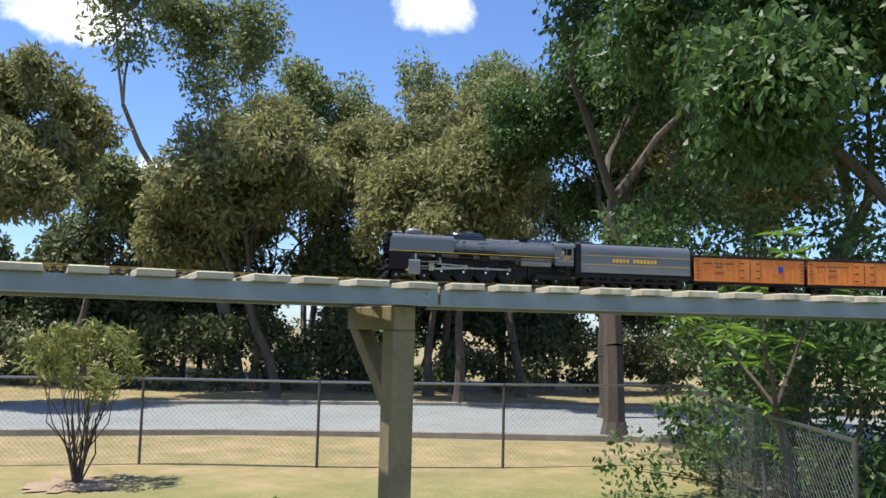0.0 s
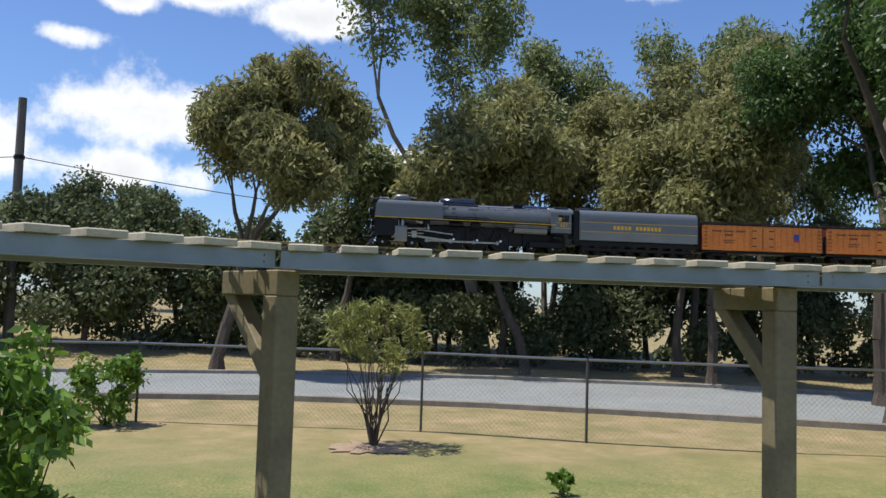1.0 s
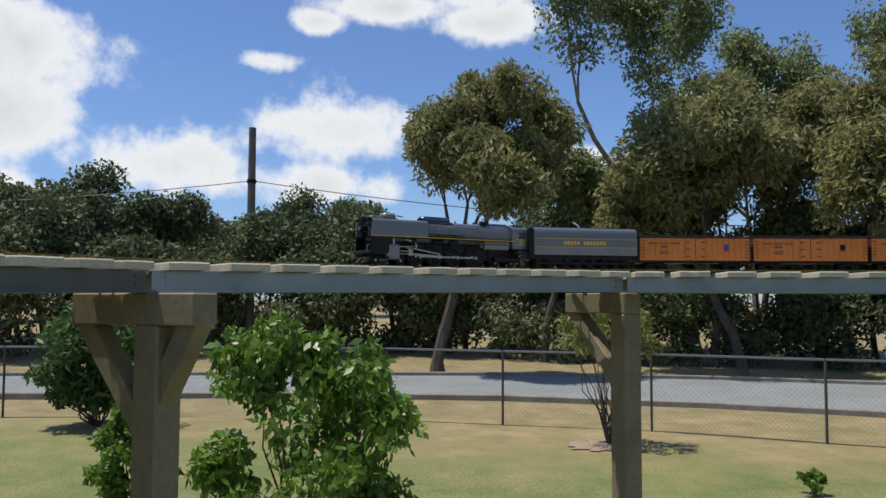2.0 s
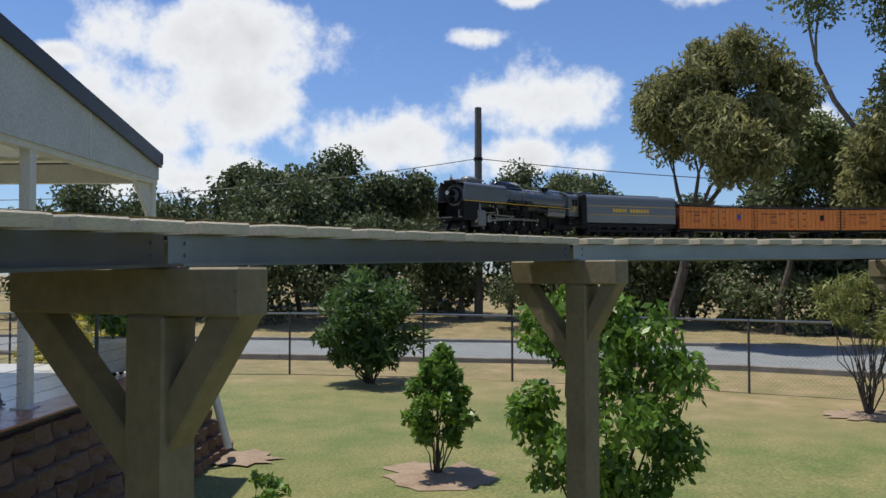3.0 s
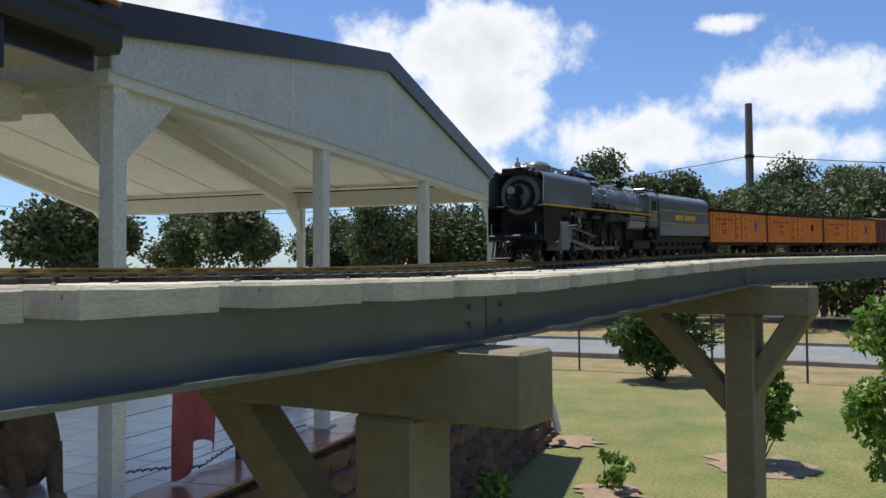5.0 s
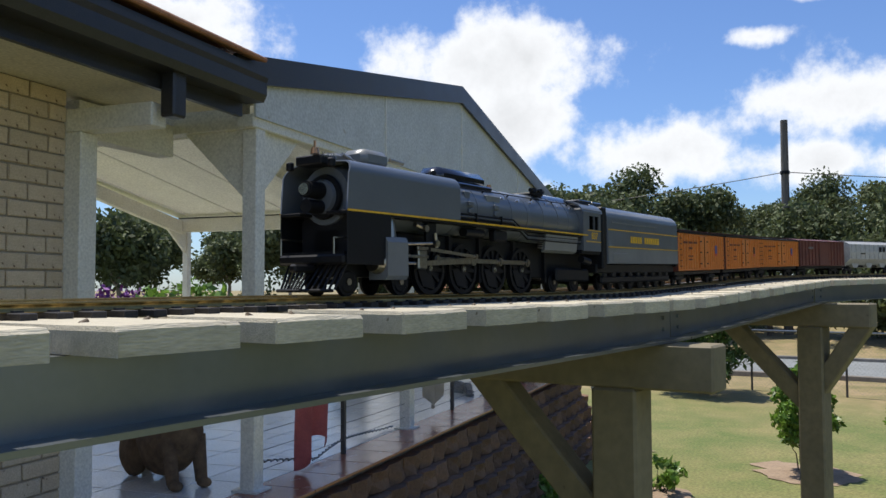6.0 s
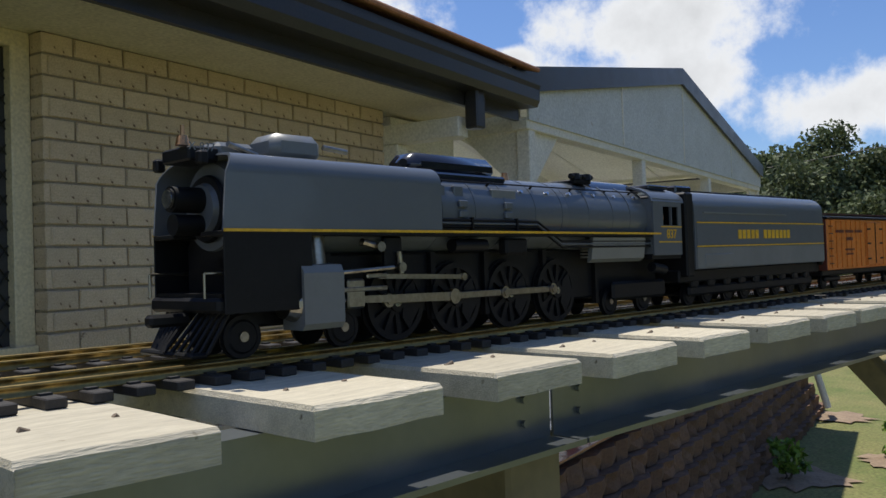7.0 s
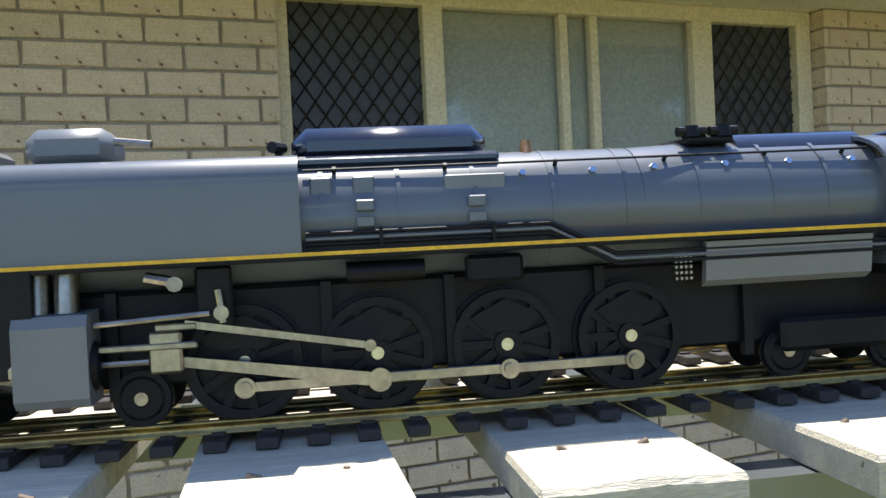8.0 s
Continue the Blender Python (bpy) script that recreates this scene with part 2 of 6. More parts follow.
M["gum"] = material("eucalypt_foliage", (0.24, 0.28, 0.11), (0.16, 0.2, 0.075), 0.55, scale=0.5, fine=6, bump=0, translucent=0.45, per_island=0.4)
M["green"] = material("deep_green_foliage", (0.1, 0.17, 0.045), (0.06, 0.115, 0.03), 0.5, scale=0.5, fine=6, bump=0, translucent=0.45, per_island=0.45)
M["far"] = material("far_tree_foliage", (0.12, 0.15, 0.06), (0.08, 0.1, 0.042), 0.7, scale=0.2, fine=3, bump=0, translucent=0.25, per_island=0.4)
M["bright"] = material("glossy_bright_leaves", (0.17, 0.28, 0.04), (0.1, 0.2, 0.03), 0.4, scale=2, fine=20, bump=0, translucent=0.35, per_island=0.4)
M["lime"] = material("lime_feathery_foliage", (0.26, 0.27, 0.08), (0.18, 0.2, 0.055), 0.7, scale=2, fine=20, bump=0, translucent=0.35, per_island=0.35)
M["grass"] = material("grass_blades", (0.16, 0.2, 0.05), (0.3, 0.26, 0.11), 0.8, scale=0.9, fine=20, bump=0, translucent=0.3, per_island=0.3)
M["gold"] = material("golden_foliage", (0.48, 0.42, 0.05), (0.34, 0.3, 0.04), 0.6, scale=2, fine=20, bump=0, translucent=0.3, per_island=0.3)
M["purple"] = material("purple_blossom", (0.2, 0.05, 0.25), rough=0.7, bump=0, per_island=0.3)
M["soil"] = material("pale_dry_soil", (0.34, 0.25, 0.17), (0.24, 0.17, 0.11), 0.95, scale=3, fine=30, bump=0.5)
M["rock"] = material("brown_rock", (0.22, 0.17, 0.12), (0.13, 0.1, 0.075), 0.95, scale=6, fine=40, bump=0.6)


def ground_material():
    """Mown lawn that dries to straw towards the fence and over the verge."""
    m = material("lawn_and_dry_grass", (0.115, 0.15, 0.035), (0.235, 0.21, 0.08), 0.95, scale=0.9, fine=26, bump=0.9, grainy=2.0)
    n, l = m.node_tree.nodes, m.node_tree.links
    bsdf = n["Principled BSDF"]
    green = bsdf.inputs["Base Color"].links[0].from_socket
    tc = n.new("ShaderNodeTexCoord")
    dot = n.new("ShaderNodeVectorMath")
    dot.operation = "DOT_PRODUCT"
    dot.inputs[1].default_value = (-0.896, 0.444, 0)
    l.new(tc.outputs["Object"], dot.inputs[0])
    patch = n.new("ShaderNodeTexNoise")
    patch.inputs["Scale"].default_value, patch.inputs["Detail"].default_value = 0.35, 6.0
    l.new(tc.outputs["Object"], patch.inputs["Vector"])
    add = n.new("ShaderNodeMath")
    add.operation = "MULTIPLY_ADD"
    add.inputs[1].default_value = 7.0
    l.new(patch.outputs["Fac"], add.inputs[0])
    l.new(dot.outputs["Value"], add.inputs[2])
    dry = n.new("ShaderNodeMapRange")
    dry.inputs["From Min"].default_value, dry.inputs["From Max"].default_value = 14.5, 18.5
    l.new(add.outputs[0], dry.inputs["Value"])
    straw = n.new("ShaderNodeTexNoise")
    straw.inputs["Scale"].default_value, straw.inputs["Detail"].default_value, straw.inputs["Roughness"].default_value = 1.1, 8.0, 0.7
    l.new(tc.outputs["Object"], straw.inputs["Vector"])
    ramp = n.new("ShaderNodeValToRGB")
    els = ramp.color_ramp.elements
    els[0].position, els[0].color = 0.32, (0.17, 0.155, 0.06, 1)
    els[1].position, els[1].color = 0.7, (0.37, 0.265, 0.15, 1)
    mid = els.new(0.5)
    mid.color = (0.25, 0.2, 0.09, 1)
    l.new(straw.outputs["Fac"], ramp.inputs[0])
    mx = n.new("ShaderNodeMix")
    mx.data_type = "RGBA"
    l.new(dry.outputs[0], mx.inputs["Factor"])
    l.new(green, mx.inputs["A"])
    l.new(ramp.outputs[0], mx.inputs["B"])
    l.new(mx.outputs["Result"], bsdf.inputs["Base Color"])
    return m


M["ground"] = ground_material()


def glass_material():
    m = bpy.data.materials.new("window_glass")
    m.use_nodes = True
    n, l = m.node_tree.nodes, m.node_tree.links
    n.clear()
    fres, tr, gl = n.new("ShaderNodeFresnel"), n.new("ShaderNodeBsdfTransparent"), n.new("ShaderNodeBsdfGlossy")
    gl.inputs["Roughness"].default_value = 0.02
    mxs, o = n.new("ShaderNodeMixShader"), n.new("ShaderNodeOutputMaterial")
    fres.inputs["IOR"].default_value = 1.5
    l.new(fres.outputs[0], mxs.inputs[0])
    l.new(tr.outputs[0], mxs.inputs[1])
    l.new(gl.outputs[0], mxs.inputs[2])
    l.new(mxs.outputs[0], o.inputs["Surface"])
    return m


M["glass"] = glass_material()

# ---- the track's plan: near edge of the deck, trestle by trestle, x y z(top) ----
EDGE = [(2.2, 9.1, 2.46), (0.3, 7.4, 2.46), (-1.35, 5.99, 2.468), (-2.54, 4.61, 2.466), (-3.34, 3.57, 2.468), (-3.99, 2.35, 2.468), (-4.42, 1.12, 2.468), (-4.61, 0.17, 2.468), (-4.5, -0.57, 2.463),
        (-4.15, -1.19, 2.454), (-3.74, -1.83, 2.446), (-2.84, -2.45, 2.427), (-1.88, -2.91, 2.405), (-0.95, -3.14, 2.375), (0.0, -3.33, 2.35), (1.0, -3.58, 2.343),
        (2.05, -3.83, 2.34), (3.1, -4.02, 2.345), (4.1, -4.24, 2.345), (5.2, -4.55, 2.345), (6.5, -4.95, 2.345), (7.8, -5.4, 2.345)]
TRACK_IN = 0.19    # from the near edge to the first track
KINKS = [1, 3, 5, 7, 10, 12, 14, 16, 18, 20]  # where the trestles stand
TRACK_GAP = 0.21   # between the two tracks
DECK_W, PLANK_T, BEAM_H = 0.54, 0.026, 0.069
RAIL_TOP = 0.019


def smooth_line(points, n=24):
    """A curve through the points, with its distance along itself."""
    p = np.array(points, float)
    out = []
    for i in range(1, len(p) - 2):
        a, b, c, d = p[i - 1], p[i], p[i + 1], p[i + 2]
        for k in range(n):
            t = k / n
            out.append(0.5 * (2 * b + (c - a) * t + (2 * a - 5 * b + 4 * c - d) * t * t + (3 * b - a - 3 * c + d) * t ** 3))
    return np.array(out)


def offset_line(line, d):
    """The line moved d metres away from the camera's side."""
    g = np.gradient(line[:, :2], axis=0)
    g /= np.linalg.norm(g, axis=1)[:, None]
    out = line.copy()
    out[:, 0] += g[:, 1] * d
    out[:, 1] -= g[:, 0] * d
    return out


class Rail_line:
    def __init__(self, pts):
        self.p = pts
        self.s = np.r_[0, np.cumsum(np.linalg.norm(np.diff(pts, axis=0), axis=1))]

    def at(self, s):
        return np.array([np.interp(s, self.s, self.p[:, k]) for k in range(3)])

    def heading(self, s, d=0.02):
        v = self.at(s + d) - self.at(s - d)
        return v / np.linalg.norm(v)


EDGE_LINE = smooth_line(EDGE)
TRACK_LINE = offset_line(EDGE_LINE, TRACK_IN)
TRACK = Rail_line(TRACK_LINE)
TRACK_2 = Rail_line(offset_line(TRACK_LINE, TRACK_GAP))



# ---- mesh helpers ----
def mesh_from(bm, name, mat, smooth=False):
    me = bpy.data.meshes.new(name)
    bm.normal_update()
    bm.to_mesh(me)
    bm.free()
    me.materials.append(mat)
    if smooth:
        me.shade_smooth()
        me.set_sharp_from_angle(angle=radians(38))
    return me


def part(name, bm, mat, parent=None, label="", smooth=False):
    """Links a bmesh as one mesh object, under a thing or a part if given."""
    ob = new(name, mesh_from(bm, name, mat, smooth))
    if parent is not None:
        ob.parent = parent
    return tagged(ob, label)


def thing(name, at=(0, 0, 0), turn=0.0, label="", category="", group="", kind=""):
    ob = new(name)
    ob.matrix_world = pose(*at, 0, 0, turn)
    return tagged(ob, label, category, group, kind)


def box(bm, lo, hi, bevel=0.0, m=None):
    """A box from corner to corner, with bevelled edges if wanted, moved by m."""
    verts = bmesh.ops.create_cube(bm, size=1.0)["verts"]
    for v in verts:
        v.co = Vector([lo[k] + (v.co[k] + 0.5) * (hi[k] - lo[k]) for k in range(3)])
    if bevel:
        edges = list({e for v in verts for e in v.link_edges})
        done = bmesh.ops.bevel(bm, geom=edges, offset=bevel, segments=1, affect="EDGES", profile=0.5)
        verts = list({v for f in done["faces"] for v in f.verts} | {v for v in verts if v.is_valid})
    if m is not None:
        for v in verts:
            v.co = m @ v.co
    return bm


def rod(bm, a, b, r0, r1=None, seg=8, cap=True):
    """A tapered round bar from a to b."""
    a, b = Vector(a), Vector(b)
    r1 = r0 if r1 is None else r1
    way = b - a
    q = way.to_track_quat("Z", "Y").to_matrix().to_4x4()
    bmesh.ops.create_cone(bm, cap_ends=cap, segments=seg, radius1=max(r0, 1e-5), radius2=max(r1, 1e-5), depth=way.length, matrix=Matrix.Translation((a + b) / 2) @ q)
    return bm


def extrude_profile(bm, pts, x0, x1, axis="x"):
    """A closed outline, given in y and z, drawn out from x0 to x1."""
    if axis == "x":
        a, b = [bm.verts.new((x0, y, z)) for y, z in pts], [bm.verts.new((x1, y, z)) for y, z in pts]
    elif axis == "y":
        a, b = [bm.verts.new((x, x0, z)) for x, z in pts], [bm.verts.new((x, x1, z)) for x, z in pts]
    n = len(pts)
    for i in range(n):
        bm.faces.new((a[i], a[(i + 1) % n], b[(i + 1) % n], b[i]))
    bm.faces.new(a[::-1])
    bm.faces.new(b)
    bmesh.ops.recalc_face_normals(bm, faces=bm.faces[:])
    return bm


def B():
    return bmesh.new()


def quad_mesh(name, verts, faces, mat):
    me = bpy.data.meshes.new(name)
    verts, faces = np.asarray(verts, np.float32), np.asarray(faces, np.int32)
    me.vertices.add(len(verts))
    me.vertices.foreach_set("co", verts.ravel())
    k = faces.shape[1]
    me.loops.add(faces.size)
    me.loops.foreach_set("vertex_index", faces.ravel())
    me.polygons.add(len(faces))
    me.polygons.foreach_set("loop_start", np.arange(0, faces.size, k, dtype=np.int32))
    me.update(calc_edges=True)
    me.materials.append(mat)
    return me


# ---- plants ----
def leaf_cloud(clusters, per, size, rng, long=2.2, droop=0.2, flat=0.75):
    """Verts and faces of small pointed leaves, scattered in uneven clumps."""
    c = np.repeat(np.array(clusters, float), per, axis=0)
    n = len(c)
    way = rng.normal(size=(n, 3))
    way /= np.linalg.norm(way, axis=1)[:, None]
    rad = c[:, 3] * rng.uniform(0.15, 1.0, n) ** 0.55
    pos = c[:, :3] + way * rad[:, None] * np.array([1, 1, flat])
    axis = rng.normal(size=(n, 3)) + way * 0.7
    axis[:, 2] -= droop * 2
    axis /= np.linalg.norm(axis, axis=1)[:, None]
    side = np.cross(axis, rng.normal(size=(n, 3)))
    side /= np.linalg.norm(side, axis=1)[:, None] + 1e-9
    s = size * rng.uniform(0.6, 1.35, n)[:, None]
    a, w = axis * s * long * 0.5, side * s * 0.5
    verts = np.stack([pos - a, pos + w, pos + a, pos - w], 1).reshape(-1, 3)
    return verts, np.arange(n * 4).reshape(-1, 4)


def grow(bm, p, way, length, r, depth, rng, tips, spread=0.6, kids=(2, 3), lift=0.15, shrink=0.68):
    """A limb in bent pieces, with its own limbs; its end goes to tips."""
    p, way = Vector(p), Vector(way).normalized()
    steps = 3
    for k in range(steps):
        bend = Vector(rng.normal(size=3) * 0.14) + Vector((0, 0, lift * 0.3))
        nw = (way + bend).normalized()
        q = p + nw * (length / steps)
        r2 = r * (0.86 if k < 2 else 0.78)
        rod(bm, p, q, r, r2, 7 if r > 0.05 else 4, cap=False)
        p, way, r = q, nw, r2
        if depth <= 2 and k > 0:
            tips.append((p.x, p.y, p.z, depth))
    if depth == 0:
        return
    for k in range(int(rng.integers(kids[0], kids[1] + 1))):
        v = Vector(rng.normal(size=3))
        v = (v - v.dot(way) * way).normalized()
        grow(bm, p, way * (1 - spread * 0.4) + v * spread * rng.uniform(0.7, 1.3) + Vector((0, 0, lift)), length * shrink * rng.uniform(0.8, 1.2), r * 0.72, depth - 1, rng, tips, spread, kids, lift, shrink)


def tree(name, at, height, seed, leaf, bark, label, trunk=0.35, trunk_r=0.18, depth=3, spread=0.65, cluster=0.8, per=70, size=0.14, lean=(0, 0), kids=(2, 3), droop=0.25, long=2.2, flat=0.75, lift=0.15, extra=(), group=""):
    rng = np.random.default_rng(seed)
    t = thing(name, at, 0, label, "tree", group)
    bm, tips = B(), []
    rod(bm, (0, 0, -0.15), (0, 0, 0.25), trunk_r * 1.5, trunk_r, 8, cap=False)
    grow(bm, (0, 0, 0.2), (lean[0], lean[1], 1), height * trunk, trunk_r, depth, rng, tips, spread, kids, lift)
    top = max(q[2] for q in tips)
    k = (height - cluster * 0.6) / top
    bmesh.ops.scale(bm, vec=(1, 1, k), verts=bm.verts[:])
    part("trunk", bm, bark, t, smooth=True)
    clusters = [(x, y, z * k, cluster * rng.uniform(0.6, 1.25)) for x, y, z, d in tips] + list(extra)
    v, f = leaf_cloud(clusters, per, size, rng, long, droop, flat)
    crown = new("crown", quad_mesh("crown", v, f, leaf))
    crown.parent = t
    return t


def bush(name, at, seed, leaf, label, clusters, per, size, stems=7, height=1.0, stem_r=0.012, long=2.0, droop=0.1, category="shrub", bark=None, spread=0.35):
    rng = np.random.default_rng(seed)
    t = thing(name, at, 0, label, category)
    bm = B()
    for k in range(stems):
        a = k * 2.4 + rng.uniform(0, 0.6)
        p = Vector((0.03 * math.cos(a), 0.03 * math.sin(a), -0.05))
        c = clusters[int(rng.integers(len(clusters)))]
        end = Vector((c[0], c[1], c[2]))
        last = p
        for j in range(1, 5):
            q = p.lerp(end, j / 4) + Vector(rng.normal(size=3)) * 0.03 * height
            rod(bm, last, q, stem_r * (1.25 - j * 0.22), stem_r * (1.05 - j * 0.22), 5, cap=False)
            last = q
    part("stem", bm, bark or M["bark"], t)
    v, f = leaf_cloud(clusters, per, size, rng, long, droop, 0.9)
    part_ob = new("foliage", quad_mesh("foliage", v, f, leaf))
    part_ob.parent = t
    return t


# ---- ground, road and verge ----
GROUND_Z = 0.05
rng0 = np.random.default_rng(5)


def sheet(name, mat, near, far, z, label, category):
    """A strip between two edge lines."""
    verts, faces = [], []
    for a, b in zip(near, far):
        verts += [(a[0], a[1], z), (b[0], b[1], z)]
    for i in range(len(near) - 1):
        faces.append((2 * i, 2 * i + 2, 2 * i + 3, 2 * i + 1))
    me = bpy.data.meshes.new(name)
    me.from_pydata(verts, [], faces)
    me.materials.append(mat)
    return tagged(new(name, me), label, category, kind="structure")


bm = B()
bmesh.ops.create_grid(bm, x_segments=60, y_segments=60, size=60)
for v in bm.verts:
    v.co.z = 0.02 * math.sin(v.co.x * 0.5) * math.cos(v.co.y * 0.4)
    far_out = max(0, -v.co.x - 31)
    v.co.z += 0.05 * far_out
big = [bm.verts.new((sx * 900, sy * 900, 0)) for sx, sy in ((-1, -1), (1, -1), (1, 1), (-1, 1))]
edge = {}
for v in bm.verts[:-4]:
    if abs(abs(v.co.x) - 60) < 0.01 or abs(abs(v.co.y) - 60) < 0.01:
        edge[v] = math.atan2(v.co.y, v.co.x)
ring = [v for v, a in sorted(edge.items(), key=lambda e: e[1])]
outer = [bm.verts.new((900 * math.cos(edge[v]), 900 * math.sin(edge[v]), v.co.z)) for v in ring]
bmesh.ops.delete(bm, geom=big, context="VERTS")
for i in range(len(ring)):
    j = (i + 1) % len(ring)
    bm.faces.new((ring[i], outer[i], outer[j], ring[j]))
ground = part("ground", bm, M["ground"], smooth=True)
ground.location.z = GROUND_Z
tagged(ground, "mown lawn drying to straw towards the street", "lawn", kind="structure")

ROAD_NEAR = [(-3.5, 24.5), (-9.2, 18.5), (-14.7, 11.95), (-17.6, 8.0), (-19.8, 4.0), (-21.2, -1.0), (-22.3, -7.3), (-23.6, -18), (-25, -45)]
ROAD_FAR = [(-7.5, 29.5), (-14.0, 23.2), (-20.0, 16.8), (-23.3, 11.5), (-25.6, 5.8), (-27.0, -1.0), (-28.0, -8.5), (-29.3, -18), (-31, -45)]
sheet("road", M["asphalt"], ROAD_NEAR, ROAD_FAR, GROUND_Z + 0.035, "pale worn asphalt street", "road")


def kerb(name, line, side):
    bm = B()
    for a, b in zip(line[:-1], line[1:]):
        a, b = Vector((*a, 0)), Vector((*b, 0))
        d = (b - a).normalized()
        m = Matrix.Translation((a.x, a.y, GROUND_Z - 0.1)) @ Matrix.Rotation(math.atan2(d.y, d.x), 4, "Z")
        box(bm, (0, -0.16 if side > 0 else 0.0, 0), ((b - a).length, 0.0 if side > 0 else 0.16, 0.24), 0.02, m)
    return tagged(part(name, bm, M["kerb"]), "low grey concrete kerb along the street", "kerb", kind="structure")


kerb("kerb_near", ROAD_NEAR, -1)
kerb("kerb_far", ROAD_FAR, 1)

# ---- chain-wire fence ----
FENCE = [(-18.9, -16.0), (-18.95, -12.8), (-19.0, -9.6), (-18.9, -6.35), (-18.45, -3.3), (-17.75, -1.4), (-17.2, 0.9), (-16.05, 2.95), (-14.75, 5.3), (-13.0, 7.5), (-11.35, 10.05), (-9.8, 13.1)]
FENCE_H = 1.36


def fence(name, line, label):
    f = thing(name, (0, 0, GROUND_Z), 0, label, "fence")
    for i, (x, y) in enumerate(line):
        bm = rod(B(), (x, y, -0.1), (x, y, FENCE_H + 0.02), 0.024, seg=8)
        part("post", bm, M["fence_post"], f)
    for (x0, y0), (x1, y1) in zip(line[:-1], line[1:]):
        part("top_rail", rod(B(), (x0, y0, FENCE_H), (x1, y1, FENCE_H), 0.021, seg=8), M["steel"], f, "galvanised tube")
        a, b = Vector((x0, y0, 0)), Vector((x1, y1, 0))
        length = (b - a).length
        d = (b - a) / length
        side = Vector((-d.y, d.x, 0)) * 0.0024
        verts, faces = [], []
        pitch = 0.085
        k = -FENCE_H
        while k < length:
            for lean in (1, -1):
                s0, s1 = (k, k + FENCE_H) if lean > 0 else (k + FENCE_H, k)
                za, zb = 0.02, FENCE_H
                u0, u1 = min(max(s0, 0), length), min(max(s1, 0), length)
                if abs(u1 - u0) < 0.02:
                    continue
                t0, t1 = (u0 - s0) / (s1 - s0), (u1 - s0) / (s1 - s0)
                p, q = a + d * u0, a + d * u1
                p.z, q.z = za + (zb - za) * t0, za + (zb - za) * t1
                up = Vector((0, 0, 0.0024))
                n = len(verts)
                verts += [p + side, p - side, p + up * 1.4, q + side, q - side, q + up * 1.4]
                faces += [(n, n + 1, n + 4, n + 3), (n + 1, n + 2, n + 5, n + 4), (n + 2, n, n + 3, n + 5)]
            k += pitch
        me = bpy.data.meshes.new("chain_mesh")
        me.from_pydata([tuple(v) for v in verts], [], faces)
        me.materials.append(M["wire"])
        w = new("chain_mesh", me)
        w.parent = f
        tagged(w, kind="stuff")
    return f


fence("chain_fence", FENCE, "chain-wire fence with dark posts and a top rail")
fence("side_fence", [(-9.75, 13.05), (-7.9, 10.9), (-6.3, 9.2), (-4.6, 7.6)], "overgrown chain-wire fence under the big trees")


# ---- the raised railway ----
def seg_frame(a, b):
    """A matrix at a with x towards b, y to the far side of the deck and z up."""
    a, b = Vector(a), Vector(b)
    x = (b - a).normalized()
    y = Vector((x.y, -x.x, 0)).normalized()
    z = -x.cross(y)
    if z.z < 0:
        z = -z
    m = Matrix((x, y, z)).transposed().to_4x4()
    m.translation = a
    return m, (b - a).length


def steel_purlin(length):
    """A folded Z section: its foot points to the camera's side, its head inwards; lips at both ends."""
    t, h = 0.003, BEAM_H
    pts = [(-0.022, 0), (0.03, 0), (0.03, h - t), (0.064, h - t), (0.064, h - 0.012), (0.067, h - 0.012), (0.067, h), (0.027, h), (0.027, t), (-0.019, t), (-0.019, 0.006), (-0.022, 0.006)]
    return extrude_profile(B(), pts, 0.0, length)


def beam_span(a, b, width):
    m, length = seg_frame(a, b)
    t = thing("bridge_span", label="galvanised steel channel span of the raised railway", category="bridge span", group="railway spans")
    t.matrix_world = m @ Matrix.Translation((0, 0, -PLANK_T - BEAM_H))
    part("purlin", steel_purlin(length - 0.004), M["steel"], t)
    far_side = steel_purlin(length - 0.004)
    for v in far_side.verts:
        v.co.y = width - v.co.y
    bmesh.ops.reverse_faces(far_side, faces=far_side.faces[:])
    part("purlin", far_side, M["steel"], t)
    for x in (0.05, length - 0.05):
        for z in (0.024, 0.05):
            part("bolt", rod(B(), (x, 0.022, z), (x, 0.0275, z), 0.004, seg=6), M["steel"], t)
    return t


